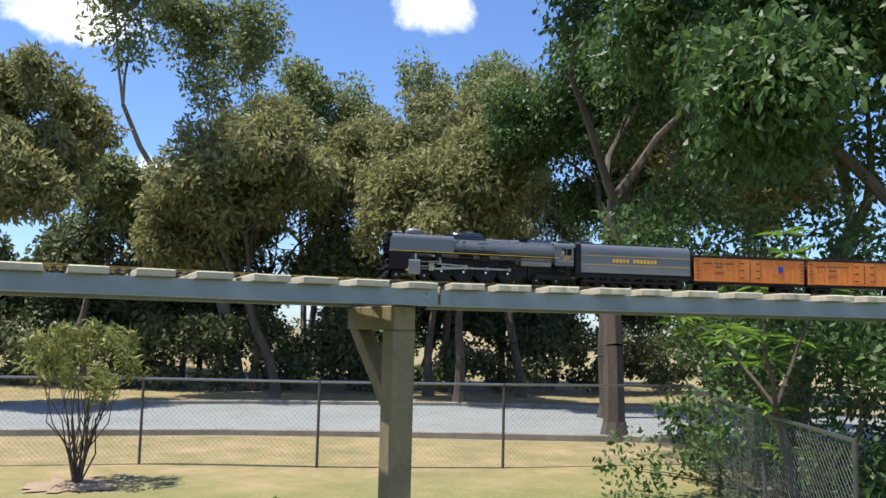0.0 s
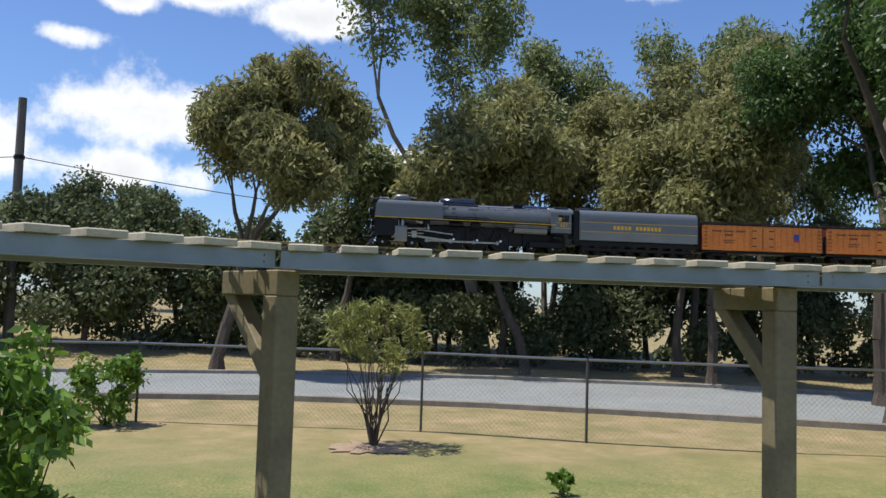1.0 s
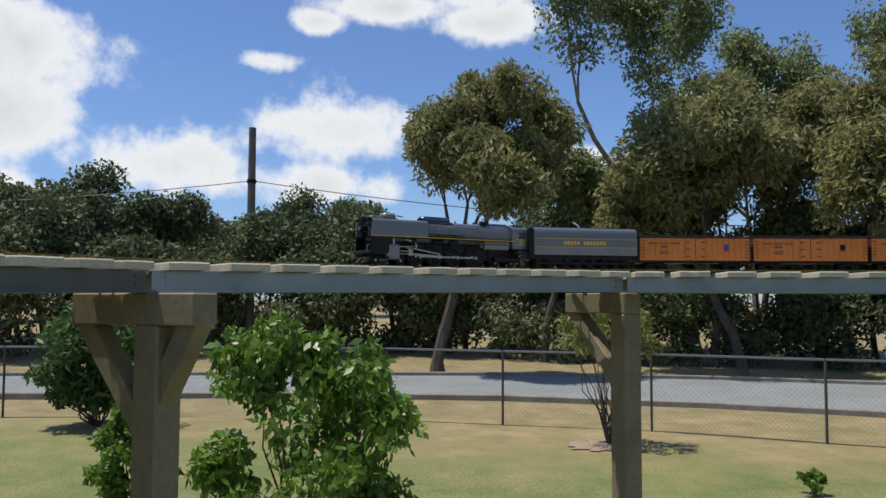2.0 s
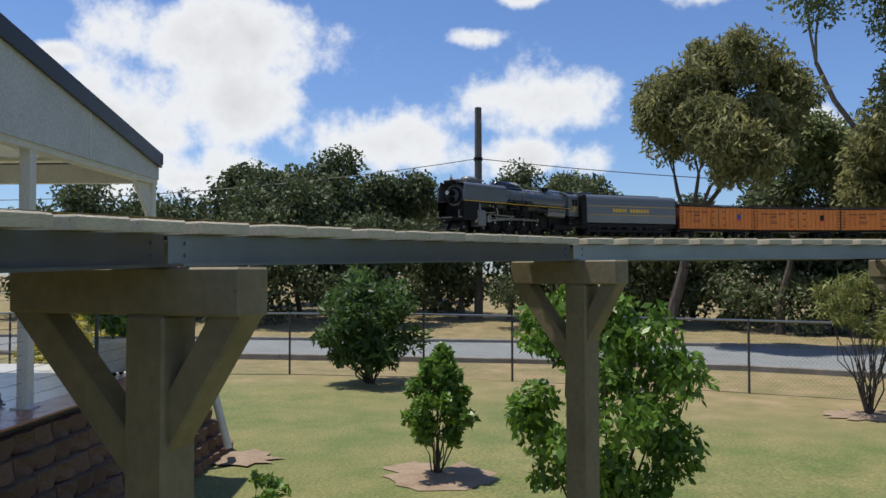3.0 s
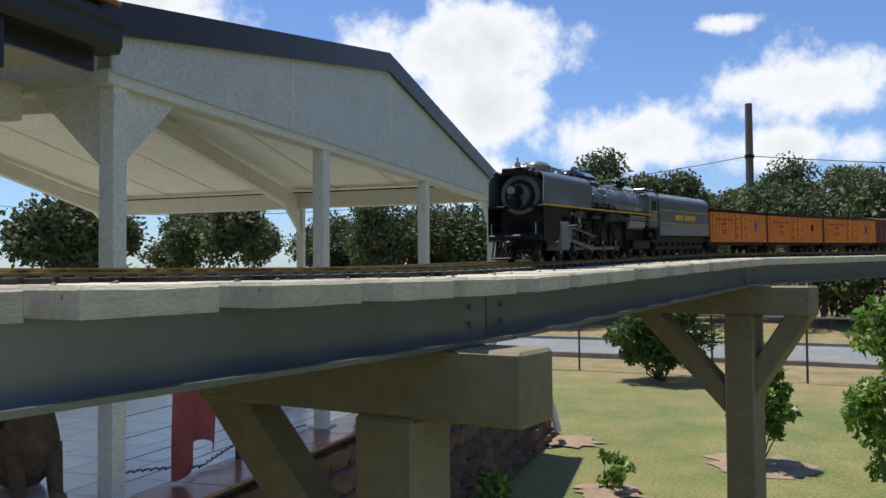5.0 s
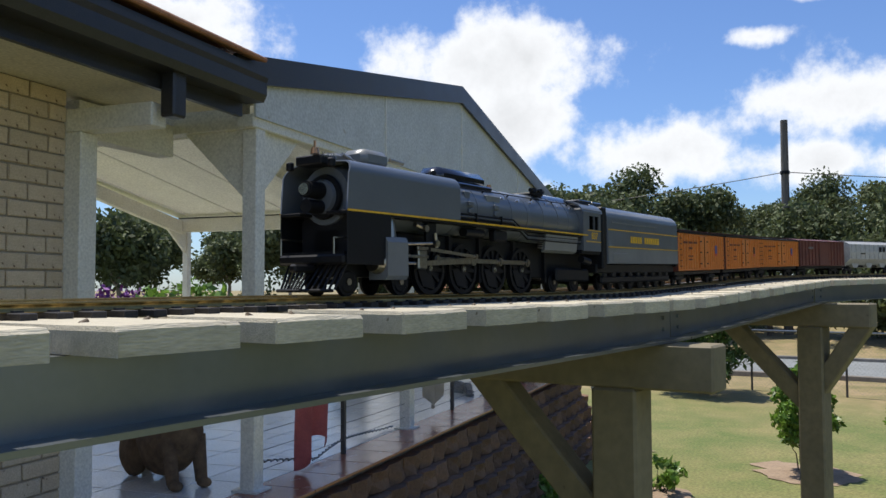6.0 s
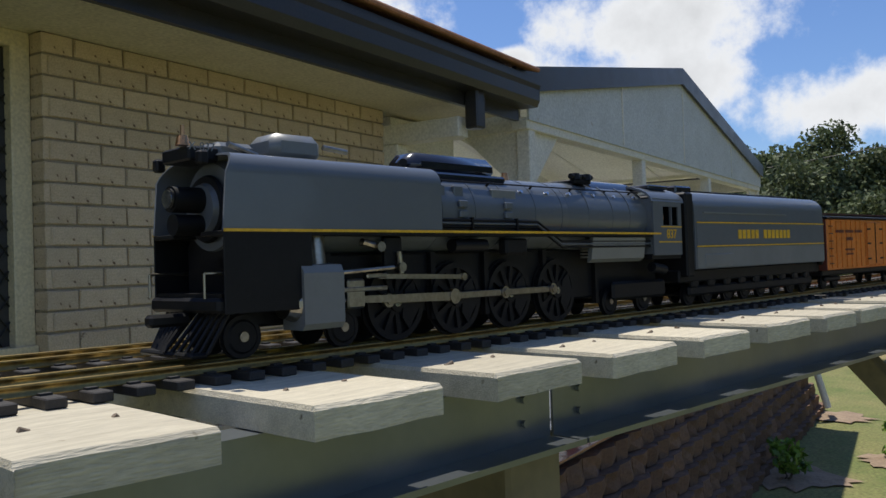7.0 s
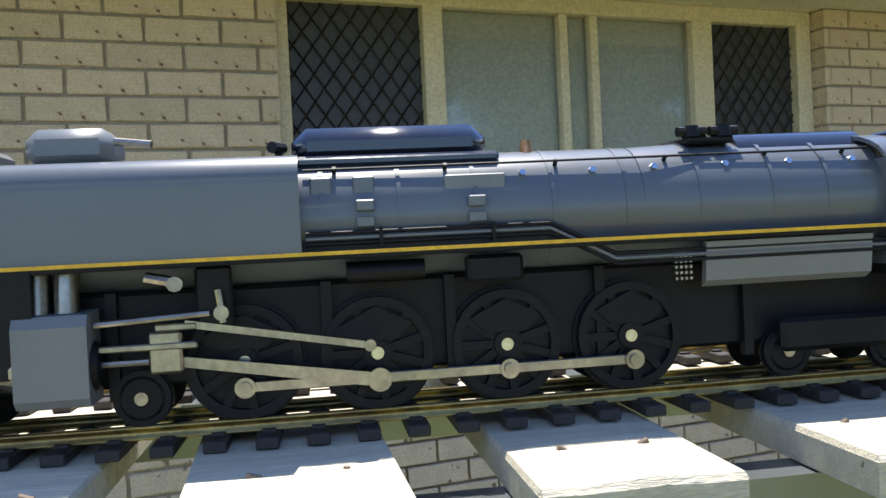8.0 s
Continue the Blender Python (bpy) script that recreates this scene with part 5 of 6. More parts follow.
def locomotive():
    t = thing("steam_locomotive", label="grey and black model steam locomotive with yellow stripes", category="locomotive")
    part("frame", box(B(), (X(0.84), -0.027, 0.028), (X(0.05), 0.027, 0.1), 0.003), M["black"], t)
    # boiler
    bm = B()
    rod(bm, (X(0.06), 0, 0.151), (X(0.56), 0, 0.151), 0.0535, seg=36)
    rod(bm, (X(0.56), 0, 0.151), (X(0.6), 0, 0.15), 0.0535, 0.0565, seg=36)
    rod(bm, (X(0.6), 0, 0.15), (X(0.75), 0, 0.15), 0.0565, seg=36)
    boiler = part("boiler", bm, M["grey"], t, smooth=True)
    for u in (0.33, 0.385, 0.44, 0.495, 0.548, 0.601, 0.655, 0.70):
        part("boiler_band", rod(B(), (X(u) - 0.0016, 0, 0.151), (X(u) + 0.0016, 0, 0.151), 0.0541 if u < 0.57 else 0.057, seg=36), M["grey"], boiler, smooth=True)
    front = part("smokebox_front", rod(rod(B(), (X(0.06), 0, 0.151), (X(0.048), 0, 0.151), 0.0535, 0.046, seg=32), (X(0.048), 0, 0.149), (X(0.04), 0, 0.149), 0.031, 0.025, seg=28), M["grey"], t, smooth=True)
    part("door_ring", rod(B(), (X(0.046), 0, 0.149), (X(0.0435), 0, 0.149), 0.036, 0.034, seg=28), M["black"], front)
    part("headlight", rod(rod(B(), (X(0.042), 0, 0.158), (X(0.014), 0, 0.158), 0.0135, seg=18), (X(0.014), 0, 0.158), (X(0.012), 0, 0.158), 0.011, seg=18), M["black"], t, smooth=True)
    part("headlight_lens", rod(B(), (X(0.012), 0, 0.158), (X(0.0105), 0, 0.158), 0.0095, seg=16), M["chrome"], t)
    part("lower_headlight", rod(B(), (X(0.04), 0, 0.132), (X(0.016), 0, 0.132), 0.011, seg=16), M["black"], t, smooth=True)
    nb = part("number_box", box(B(), (X(0.045), -0.026, 0.196), (X(0.02), 0.026, 0.211), 0.002), M["black"], t)
    letters(nb, "X-837", (X(0.0325), 0.0264, 0.199), 0.011, M["light_grey"])
    part("bell", rod(rod(B(), (X(0.022), 0.012, 0.212), (X(0.022), 0.012, 0.222), 0.007, 0.005, seg=12), (X(0.022), 0.012, 0.222), (X(0.022), 0.012, 0.233), 0.002, seg=6), M["copper"], t, smooth=True)
    for y in (0.036, -0.046):
        part("marker_lamp", box(B(), (X(0.03), y, 0.19), (X(0.02), y + 0.01, 0.204), 0.002), M["black"], t)
    part("feedwater_heater", box(B(), (X(0.075), -0.022, 0.2), (X(0.045), 0.022, 0.2185), 0.005), M["light_grey"], t)
    # smoke deflectors: flat sides, rounded over to the boiler's top
    for s in (-1, 1):
        prof = [(0.0665, 0.124), (0.0665, 0.18)]
        for k in range(7):
            a = math.pi / 2 * k / 6
            prof.append((0.0435 + 0.023 * math.cos(a), 0.181 + 0.0225 * math.sin(a)))
        prof += [(0.02, 0.2055), (0.02, 0.203), (0.0435, 0.201)]
        for k in range(7):
            a = math.pi / 2 * (6 - k) / 6
            prof.append((0.0435 + 0.0205 * math.cos(a), 0.181 + 0.02 * math.sin(a)))
        prof.append((0.064, 0.124))
        bm = extrude_profile(B(), [(s * y, z) for y, z in prof], X(0.315), X(0.03))
        for v in bm.verts:
            if v.co.x > X(0.031) and v.co.z > 0.16:
                v.co.x -= 0.02 * ((v.co.z - 0.16) / 0.045) ** 2
        part("smoke_deflector", bm, M["grey"], t, smooth=True)
        part("front_skirt", box(B(), (X(0.105), s * 0.0655 - 0.001, 0.045), (X(0.03), s * 0.0655 + 0.001, 0.1235), 0.0008), M["black"], t)
        part("running_board", box(B(), (X(0.745), s * 0.046 - 0.02, 0.1185), (X(0.03), s * 0.046 + 0.02, 0.1235), 0.0008), M["black"], t)
        part("stripe", box(B(), (X(0.775), s * 0.0672 - 0.0005, 0.1222), (X(0.03), s * 0.0672 + 0.0005, 0.1252)), M["yellow"], t)
        # cylinders, steam chest and pipes
        bm = B()
        pts = [(s * 0.034, 0.024), (s * 0.066, 0.024), (s * 0.0705, 0.03), (s * 0.0705, 0.08), (s * 0.066, 0.088), (s * 0.034, 0.09)]
        part("cylinder", extrude_profile(bm, pts, X(0.148), X(0.088)), M["light_grey"], t, smooth=False)
        part("cylinder_head", rod(B(), (X(0.148), s * 0.05, 0.05), (X(0.154), s * 0.05, 0.05), 0.018, 0.015, seg=18), M["black"], t)
        part("cylinder_head", rod(B(), (X(0.088), s * 0.05, 0.05), (X(0.08), s * 0.05, 0.05), 0.018, 0.014, seg=18), M["rod"], t)
        for u in (0.103, 0.127):
            part("steam_pipe", rod(B(), (X(u), s * 0.05, 0.088), (X(u), s * 0.046, 0.12), 0.009, seg=12), M["rod"], t, smooth=True)
        # slide bars, crosshead, hanger, valve rods
        part("slide_bar", box(B(), (X(0.235), s * 0.054 - 0.003, 0.0585), (X(0.152), s * 0.054 + 0.003, 0.0635), 0.001), M["rod"], t)
        part("slide_bar", box(B(), (X(0.235), s * 0.054 - 0.003, 0.072), (X(0.205), s * 0.054 + 0.003, 0.077), 0.001), M["rod"], t)
        part("valve_rod", rod(B(), (X(0.15), s * 0.056, 0.079), (X(0.245), s * 0.056, 0.083), 0.0025, seg=8), M["rod"], t)
        part("link_bracket", box(B(), (X(0.262), s * 0.05 - 0.004, 0.07), (X(0.235), s * 0.05 + 0.004, 0.118), 0.002), M["black"], t)
        part("expansion_link", rod(rod(B(), (X(0.255), s * 0.058, 0.076), (X(0.252), s * 0.058, 0.1), 0.003, seg=8), (X(0.254), s * 0.056, 0.083), (X(0.254), s * 0.062, 0.083), 0.0055, seg=12), M["rod"], t)
        part("lifting_arm", rod(rod(B(), (X(0.225), s * 0.055, 0.106), (X(0.2), s * 0.055, 0.112), 0.0045, seg=8), (X(0.222), s * 0.056, 0.106), (X(0.222), s * 0.063, 0.106), 0.006, seg=10), M["rod"], t)
        # pipes along the boiler
        for k in range(3):
            bm = B()
            z = 0.131 + 0.0042 * k
            rod(bm, (X(0.318), s * 0.0585, z), (X(0.49), s * 0.0585, z), 0.0017, seg=6)
            rod(bm, (X(0.49), s * 0.0585, z), (X(0.535), s * 0.06, z - 0.028), 0.0017, seg=6)
            rod(bm, (X(0.535), s * 0.06, z - 0.028), (X(0.78), s * 0.06, z - 0.028), 0.0017, seg=6)
            part("boiler_pipe", bm, M["grey" if k == 1 else "black"], t)
        for u in (0.37, 0.45):
            part("pipe_clip", box(B(), (X(u) - 0.0014, s * 0.0595 - 0.0025, 0.127), (X(u) + 0.0014, s * 0.0595 + 0.0025, 0.143)), M["black"], t)
        part("handrail", rod(B(), (X(0.318), s * 0.041, 0.191), (X(0.74), s * 0.044, 0.193), 0.0011, seg=6), M["black"], t)
        for u in (0.34, 0.42, 0.5, 0.58, 0.655, 0.72):
            part("rail_stanchion", rod(B(), (X(u), s * 0.036, 0.186), (X(u), s * 0.0425, 0.1925), 0.0018, seg=6), M["black"], t)
        for u, z in ((0.475, 0.181), (0.525, 0.181), (0.57, 0.182), (0.622, 0.182), (0.672, 0.182), (0.725, 0.182)):
            part("washout_plug", rod(B(), (X(u), s * 0.041, z), (X(u), s * 0.0475, z + 0.002), 0.0032, 0.0026, seg=10), M["chrome"], t)
        for u in (0.33, 0.36):
            part("step", box(B(), (X(u) - 0.008, s * 0.0465 - 0.003, 0.168), (X(u) + 0.008, s * 0.0465 + 0.003, 0.1845), 0.001), M["grey"], t)
        for z in (0.145, 0.158):
            for u in (0.36, 0.44):
                part("step", box(B(), (X(u) - 0.007, s * 0.0555 - 0.0025, z - 0.002), (X(u) + 0.007, s * 0.0555 + 0.0025, z + 0.007), 0.001), M["grey"], t)
        part("tread_plate", box(B(), (X(0.462), s * 0.0465 - 0.004, 0.17), (X(0.418), s * 0.0465 + 0.003, 0.183), 0.001), M["light_grey"], t)
        # firebox skirt and ash pan
        pts = [(s * 0.056, 0.118), (s * 0.062, 0.117), (s * 0.058, 0.085), (s * 0.05, 0.08)]
        part("firebox_skirt", extrude_profile(B(), pts, X(0.73), X(0.6)), M["light_grey"], t)
        bm = B()
        for i in range(6):
            for j in range(4):
                rod(bm, (X(0.578) - 0.004 * j, s * 0.056, 0.088 + i * 0.0045), (X(0.578) - 0.004 * j, s * 0.06, 0.088 + i * 0.0045), 0.0013, seg=6)
        part("grille", bm, M["rod"], t)
        for u in (0.16, 0.33, 0.42, 0.53, 0.64):
            part("brake_hanger", box(B(), (X(u) - 0.004, s * 0.03 - 0.004, 0.02), (X(u) + 0.004, s * 0.03 + 0.004, 0.1)), M["black"], t)
        part("air_tank", rod(B(), (X(0.40), s * 0.05, 0.107), (X(0.345), s * 0.05, 0.107), 0.0085, seg=14), M["black"], t, smooth=True)
        part("air_pump", box(B(), (X(0.47), s * 0.052 - 0.008, 0.094), (X(0.43), s * 0.052 + 0.008, 0.116), 0.003), M["black"], t)
        part("trailing_frame", box(B(), (X(0.83), s * 0.045 - 0.004, 0.022), (X(0.66), s * 0.045 + 0.004, 0.05), 0.004), M["black"], t)
        part("injector", rod(B(), (X(0.81), s * 0.055, 0.065), (X(0.76), s * 0.055, 0.07), 0.008, seg=10), M["black"], t, smooth=True)
    part("stack_casing", box(B(), (X(0.168), -0.026, 0.203), (X(0.088), 0.026, 0.234), 0.009), M["light_grey"], t, smooth=True)
    part("blower_pipe", rod(B(), (X(0.17), 0.022, 0.222), (X(0.205), 0.028, 0.218), 0.0032, seg=8), M["rod"], t)
    part("blower_pipe", rod(B(), (X(0.075), 0.024, 0.206), (X(0.05), 0.03, 0.215), 0.003, seg=8), M["rod"], t)
    bm = box(B(), (X(0.455), -0.028, 0.196), (X(0.31), 0.028, 0.2285), 0.012)
    part("steam_dome", bm, M["gloss_black"], t, smooth=True)
    part("dome_skirt", box(B(), (X(0.462), -0.034, 0.194), (X(0.303), 0.034, 0.2035), 0.003), M["gloss_black"], t)
    part("whistle", rod(rod(B(), (X(0.3), 0.018, 0.2), (X(0.3), 0.018, 0.212), 0.003, seg=8), (X(0.303), 0.013, 0.213), (X(0.295), 0.025, 0.213), 0.005, seg=8), M["black"], t)
    part("safety_valve", rod(B(), (X(0.487), 0.008, 0.202), (X(0.487), 0.008, 0.214), 0.006, 0.004, seg=10), M["copper"], t)
    part("turret", box(B(), (X(0.635), -0.03, 0.203), (X(0.6), 0.034, 0.21), 0.002), M["black"], t)
    for k, u in enumerate((0.605, 0.628)):
        part("turret_valve", rod(rod(B(), (X(u), 0.03, 0.209), (X(u), 0.03, 0.219), 0.008, 0.006, seg=10), (X(u) - 0.012, 0.03, 0.214), (X(u) + 0.012, 0.03, 0.214), 0.0045, seg=8), M["black"], t, smooth=True)
    part("turret_cover", rod(B(), (X(0.64), 0, 0.178), (X(0.75), 0, 0.178), 0.036, 0.036, seg=24), M["gloss_black"], t, smooth=True)
    # cab
    for s in (-1, 1):
        pts = [(X(0.862), 0.088), (X(0.745), 0.088), (X(0.745), 0.183), (X(0.862), 0.183)]
        y = s * 0.066
        bm = B()
        box(bm, (X(0.862), y - 0.0012, 0.088), (X(0.745), y + 0.0012, 0.138))
        box(bm, (X(0.862), y - 0.0012, 0.17), (X(0.745), y + 0.0012, 0.183))
        box(bm, (X(0.785), y - 0.0012, 0.138), (X(0.745), y + 0.0012, 0.17))
        box(bm, (X(0.862), y - 0.0012, 0.138), (X(0.848), y + 0.0012, 0.17))
        side = part("cab_side", bm, M["grey"], t)
        part("cab_stripe", box(B(), (X(0.862), y + s * 0.0013 - 0.0004, 0.1345), (X(0.775), y + s * 0.0013 + 0.0004, 0.1365)), M["yellow"], side)
        part("cab_stripe", box(B(), (X(0.862), y + s * 0.0013 - 0.0004, 0.1085), (X(0.765), y + s * 0.0013 + 0.0004, 0.1105)), M["yellow"], side)
        part("window_frame", box(B(), (X(0.82), y - 0.002, 0.137), (X(0.817), y + 0.002, 0.171)), M["grey"], side)
        letters(side, "837", (X(0.818), y + s * 0.0016, 0.1145), 0.021, M["yellow"], flip=s < 0)
    roofp = []
    for k in range(13):
        a = math.pi * k / 12
        roofp.append((0.068 * math.cos(a), 0.178 + 0.03 * math.sin(a)))
    roofp += [(0.068 * math.cos(math.pi * k / 12) * 0.96, 0.177 + 0.027 * math.sin(math.pi * k / 12)) for k in range(12, -1, -1)]
    part("cab_roof", extrude_profile(B(), roofp, X(0.87), X(0.74)), M["grey"], t, smooth=True)
    part("roof_hatch", box(B(), (X(0.85), 0.012, 0.201), (X(0.77), 0.05, 0.2085), 0.002, Matrix.Rotation(0.0, 4, "X")), M["gloss_black"], t)
    part("cab_front", box(B(), (X(0.752), -0.064, 0.09), (X(0.745), 0.064, 0.183)), M["grey"], t)
    part("backhead", box(B(), (X(0.775), -0.04, 0.08), (X(0.752), 0.04, 0.175), 0.006), M["black"], t)
    part("gauge", rod(B(), (X(0.8), 0.05, 0.152), (X(0.8), 0.056, 0.152), 0.0105, seg=18), M["copper"], t)
    part("cab_floor", box(B(), (X(0.865), -0.063, 0.082), (X(0.745), 0.063, 0.09)), M["black"], t)
    part("cab_rear", box(B(), (X(0.866), -0.062, 0.09), (X(0.863), 0.062, 0.125)), M["black"], t)
    # pilot
    bm = B()
    for k in range(-6, 7):
        y = k * 0.0095
        rod(bm, (X(0.038), y, 0.05), (X(0.004 + abs(k) * 0.0025), y * 0.92, 0.01), 0.002, seg=5)
    pilot = part("pilot", bm, M["black"], t)
    part("pilot_beam", box(B(), (X(0.045), -0.064, 0.046), (X(0.024), 0.064, 0.06), 0.003), M["black"], pilot)
    part("pilot_foot", box(B(), (X(0.022), -0.05, 0.006), (X(0.004), 0.05, 0.011), 0.002), M["black"], pilot)
    part("coupler", box(B(), (X(0.03), -0.007, 0.034), (X(-0.012), 0.007, 0.046), 0.003), M["black"], pilot)
    part("deck_plate", box(B(), (X(0.085), -0.06, 0.06), (X(0.03), 0.06, 0.064)), M["black"], t)
    for s in (-1, 1):
        part("hand_rail", rod(rod(B(), (X(0.018), s * 0.052, 0.06), (X(0.018), s * 0.052, 0.083), 0.0014, seg=6), (X(0.018), s * 0.052, 0.083), (X(0.06), s * 0.06, 0.083), 0.0014, seg=6), M["rod"], t)
    part("front_casing", extrude_profile(B(), [(-0.05, 0.062), (0.05, 0.062), (0.05, 0.11), (0.035, 0.13), (-0.035, 0.13), (-0.05, 0.11)], X(0.07), X(0.05)), M["black"], t)
    for u, r in ((0.068, 0.021), (0.192, 0.021), (0.709, 0.021), (0.805, 0.021)):
        wheelset(t, XW(u), r)
    # drivers with cranks and rods
    for k, u in enumerate(DRIVERS):
        bm = B()
        for s in (-1, 1):
            wheel_mesh(bm, 0, s * 0.0275, s * 0.036, DR, spokes=11)
        rod(bm, (0, -0.03, 0), (0, 0.03, 0), 0.006, seg=10)
        w = part("driving_wheelset", bm, M["black"], t)
        w.location = (XW(u), 0, DR)
        for s in (-1, 1):
            part("crank_pin", rod(B(), (0, s * 0.036, -PIN), (0, s * 0.047, -PIN), 0.0048, seg=12), M["rod"], w)
            part("counterweight", extrude_profile(B(), [(0.016, 0.01), (0.028, 0.022), (0.0, 0.036), (-0.028, 0.022), (-0.016, 0.01)], s * 0.034, s * 0.0375, "y"), M["black"], w)
            part("axle_end", rod(B(), (0, s * 0.036, 0), (0, s * 0.0385, 0), 0.005, seg=12), M["chrome"], w)
        moving[w] = ("wheel", u)
    for s in (-1, 1):
        bm = B()
        box(bm, (XW(DRIVERS[3]), s * 0.041 - 0.0016, -0.0042), (XW(DRIVERS[0]), s * 0.041 + 0.0016, 0.0042), 0.0008)
        for u in DRIVERS:
            rod(bm, (XW(u), s * 0.039, 0), (XW(u), s * 0.0445, 0), 0.0078, seg=16)
        r = part("coupling_rod", bm, M["rod"], t)
        for u in DRIVERS:
            part("rod_bush", rod(B(), (XW(u), s * 0.0445, 0), (XW(u), s * 0.0462, 0), 0.0045, seg=12), M["chrome"], r)
        moving[r] = ("coupling", s)
        length = 0.156
        bm = B()
        pts = [(0, -0.0052), (length, -0.0036), (length, 0.0036), (0, 0.0052)]
        extrude_profile(bm, pts, s * 0.0468, s * 0.0502, "y")
        rod(bm, (0, s * 0.046, 0), (0, s * 0.0515, 0), 0.009, seg=16)
        rod(bm, (length, s * 0.046, 0), (length, s * 0.0515, 0), 0.006, seg=14)
        mr = part("main_rod", bm, M["rod"], t)
        moving[mr] = ("main", s)
        bm = box(B(), (-0.012, s * 0.05 - 0.006, -0.009), (0.012, s * 0.05 + 0.006, 0.022), 0.002)
        rod(bm, (0.01, s * 0.05, 0), (0.055, s * 0.05, 0), 0.0026, seg=8)
        ch = part("crosshead", bm, M["rod"], t)
        moving[ch] = ("crosshead", s)
        bm = box(B(), (0, s * 0.055 - 0.001, -0.0026), (0.135, s * 0.055 + 0.001, 0.0026))
        rod(bm, (0, s * 0.052, 0), (0, s * 0.058, 0), 0.0045, seg=12)
        er = part("eccentric_rod", bm, M["rod"], t)
        moving[er] = ("eccentric", s)
    for o in t.children_recursive:
        if o not in moving and o.parent not in moving and o.name.split('.')[0] not in ('wheelset', 'wheel', 'axle_cap', 'lettering'):
            for v in o.data.vertices:
                if v.co.z > 0.1:
                    v.co.z = 0.1 + (v.co.z - 0.1) * 0.93
    return t


def tender():
    t = thing("locomotive_tender", label="long grey coal tender with dark lettered band and yellow lines", category="tender")
    h = 0.3
    prof = [(-0.065, 0.062), (0.065, 0.062), (0.065, 0.165)]
    prof += [(0.033 + 0.032 * math.cos(math.pi / 2 * k / 5), 0.166 + 0.028 * math.sin(math.pi / 2 * k / 5)) for k in range(1, 6)]
    prof += [(-y, z) for y, z in prof[:1:-1]]
    part("tank", extrude_profile(B(), prof, -h + 0.012, h - 0.03), M["grey"], t, smooth=True)
    part("front_bulkhead", box(B(), (h - 0.03, -0.064, 0.05), (h - 0.004, 0.064, 0.19), 0.003), M["black"], t)
    part("rear_ladder_plate", box(B(), (-h, -0.06, 0.055), (-h + 0.012, 0.06, 0.18), 0.003), M["black"], t)
    part("underframe", box(B(), (-h, -0.05, 0.04), (h, 0.05, 0.062), 0.003), M["black"], t)
    part("top_walk", box(B(), (-h + 0.08, -0.02, 0.194), (h - 0.1, 0.02, 0.199), 0.001), M["black"], t)
    part("hatch", box(B(), (h - 0.09, -0.03, 0.19), (h - 0.035, 0.03, 0.205), 0.003), M["gloss_black"], t)
    for s in (-1, 1):
        part("letter_band", box(B(), (-h + 0.012, s * 0.0655 - 0.0006, 0.1), (h - 0.035, s * 0.0655 + 0.0006, 0.14)), M["grey"], t, "dark grey band")
        part("lower_band", box(B(), (-h + 0.012, s * 0.0655 - 0.0006, 0.064), (h - 0.035, s * 0.0655 + 0.0006, 0.098)), M["light_grey"], t)
        for z in (0.1, 0.14):
            part("stripe", box(B(), (-h + 0.012, s * 0.0665 - 0.0006, z - 0.001), (h - 0.035, s * 0.0665 + 0.0006, z + 0.0012)), M["yellow"], t)
        letter_bars(t, -0.115, 0.115, s * 0.0666, 0.112, 0.016, 13, M["yellow"], gap_after=(7,) if s > 0 else (5,))
        part("rivet_rail", box(B(), (-0.1, s * 0.0655 - 0.001, 0.156), (h - 0.06, s * 0.0655 + 0.001, 0.1585)), M["light_grey"], t)
        part("tool_box", box(B(), (0.13, s * 0.058 - 0.008, 0.066), (0.24, s * 0.058 + 0.009, 0.088), 0.002), M["light_grey"], t)
        part("truck_frame", box(B(), (-h + 0.03, s * 0.042 - 0.004, 0.016), (h - 0.04, s * 0.042 + 0.004, 0.034), 0.004), M["black"], t)
        for k in range(9):
            part("spring", box(B(), (-0.25 + k * 0.06, s * 0.046 - 0.003, 0.03), (-0.225 + k * 0.06, s * 0.046 + 0.003, 0.05), 0.003), M["black"], t)
    for x in (0.24, 0.175, 0.095, 0.025, -0.045, -0.115, -0.185, -0.25):
        wheelset(t, x, 0.0195)
    return t


def truck(parent, x):
    m = part("bogie", box(box(B(), (x - 0.045, 0.036, 0.016), (x + 0.045, 0.042, 0.028), 0.003), (x - 0.045, -0.042, 0.016), (x + 0.045, -0.036, 0.028), 0.003), M["black"], parent)
    part("bolster", box(B(), (x - 0.012, -0.04, 0.02), (x + 0.012, 0.04, 0.036), 0.003), M["black"], m)
    for dx in (-0.033, 0.033):
        bm = B()
        for s in (-1, 1):
            wheel_mesh(bm, 0, s * 0.0275, s * 0.033, 0.0175, seg=16)
        w = part("wheelset", bm, M["black"], m)
        w.location = (x + dx, 0, 0.0175)


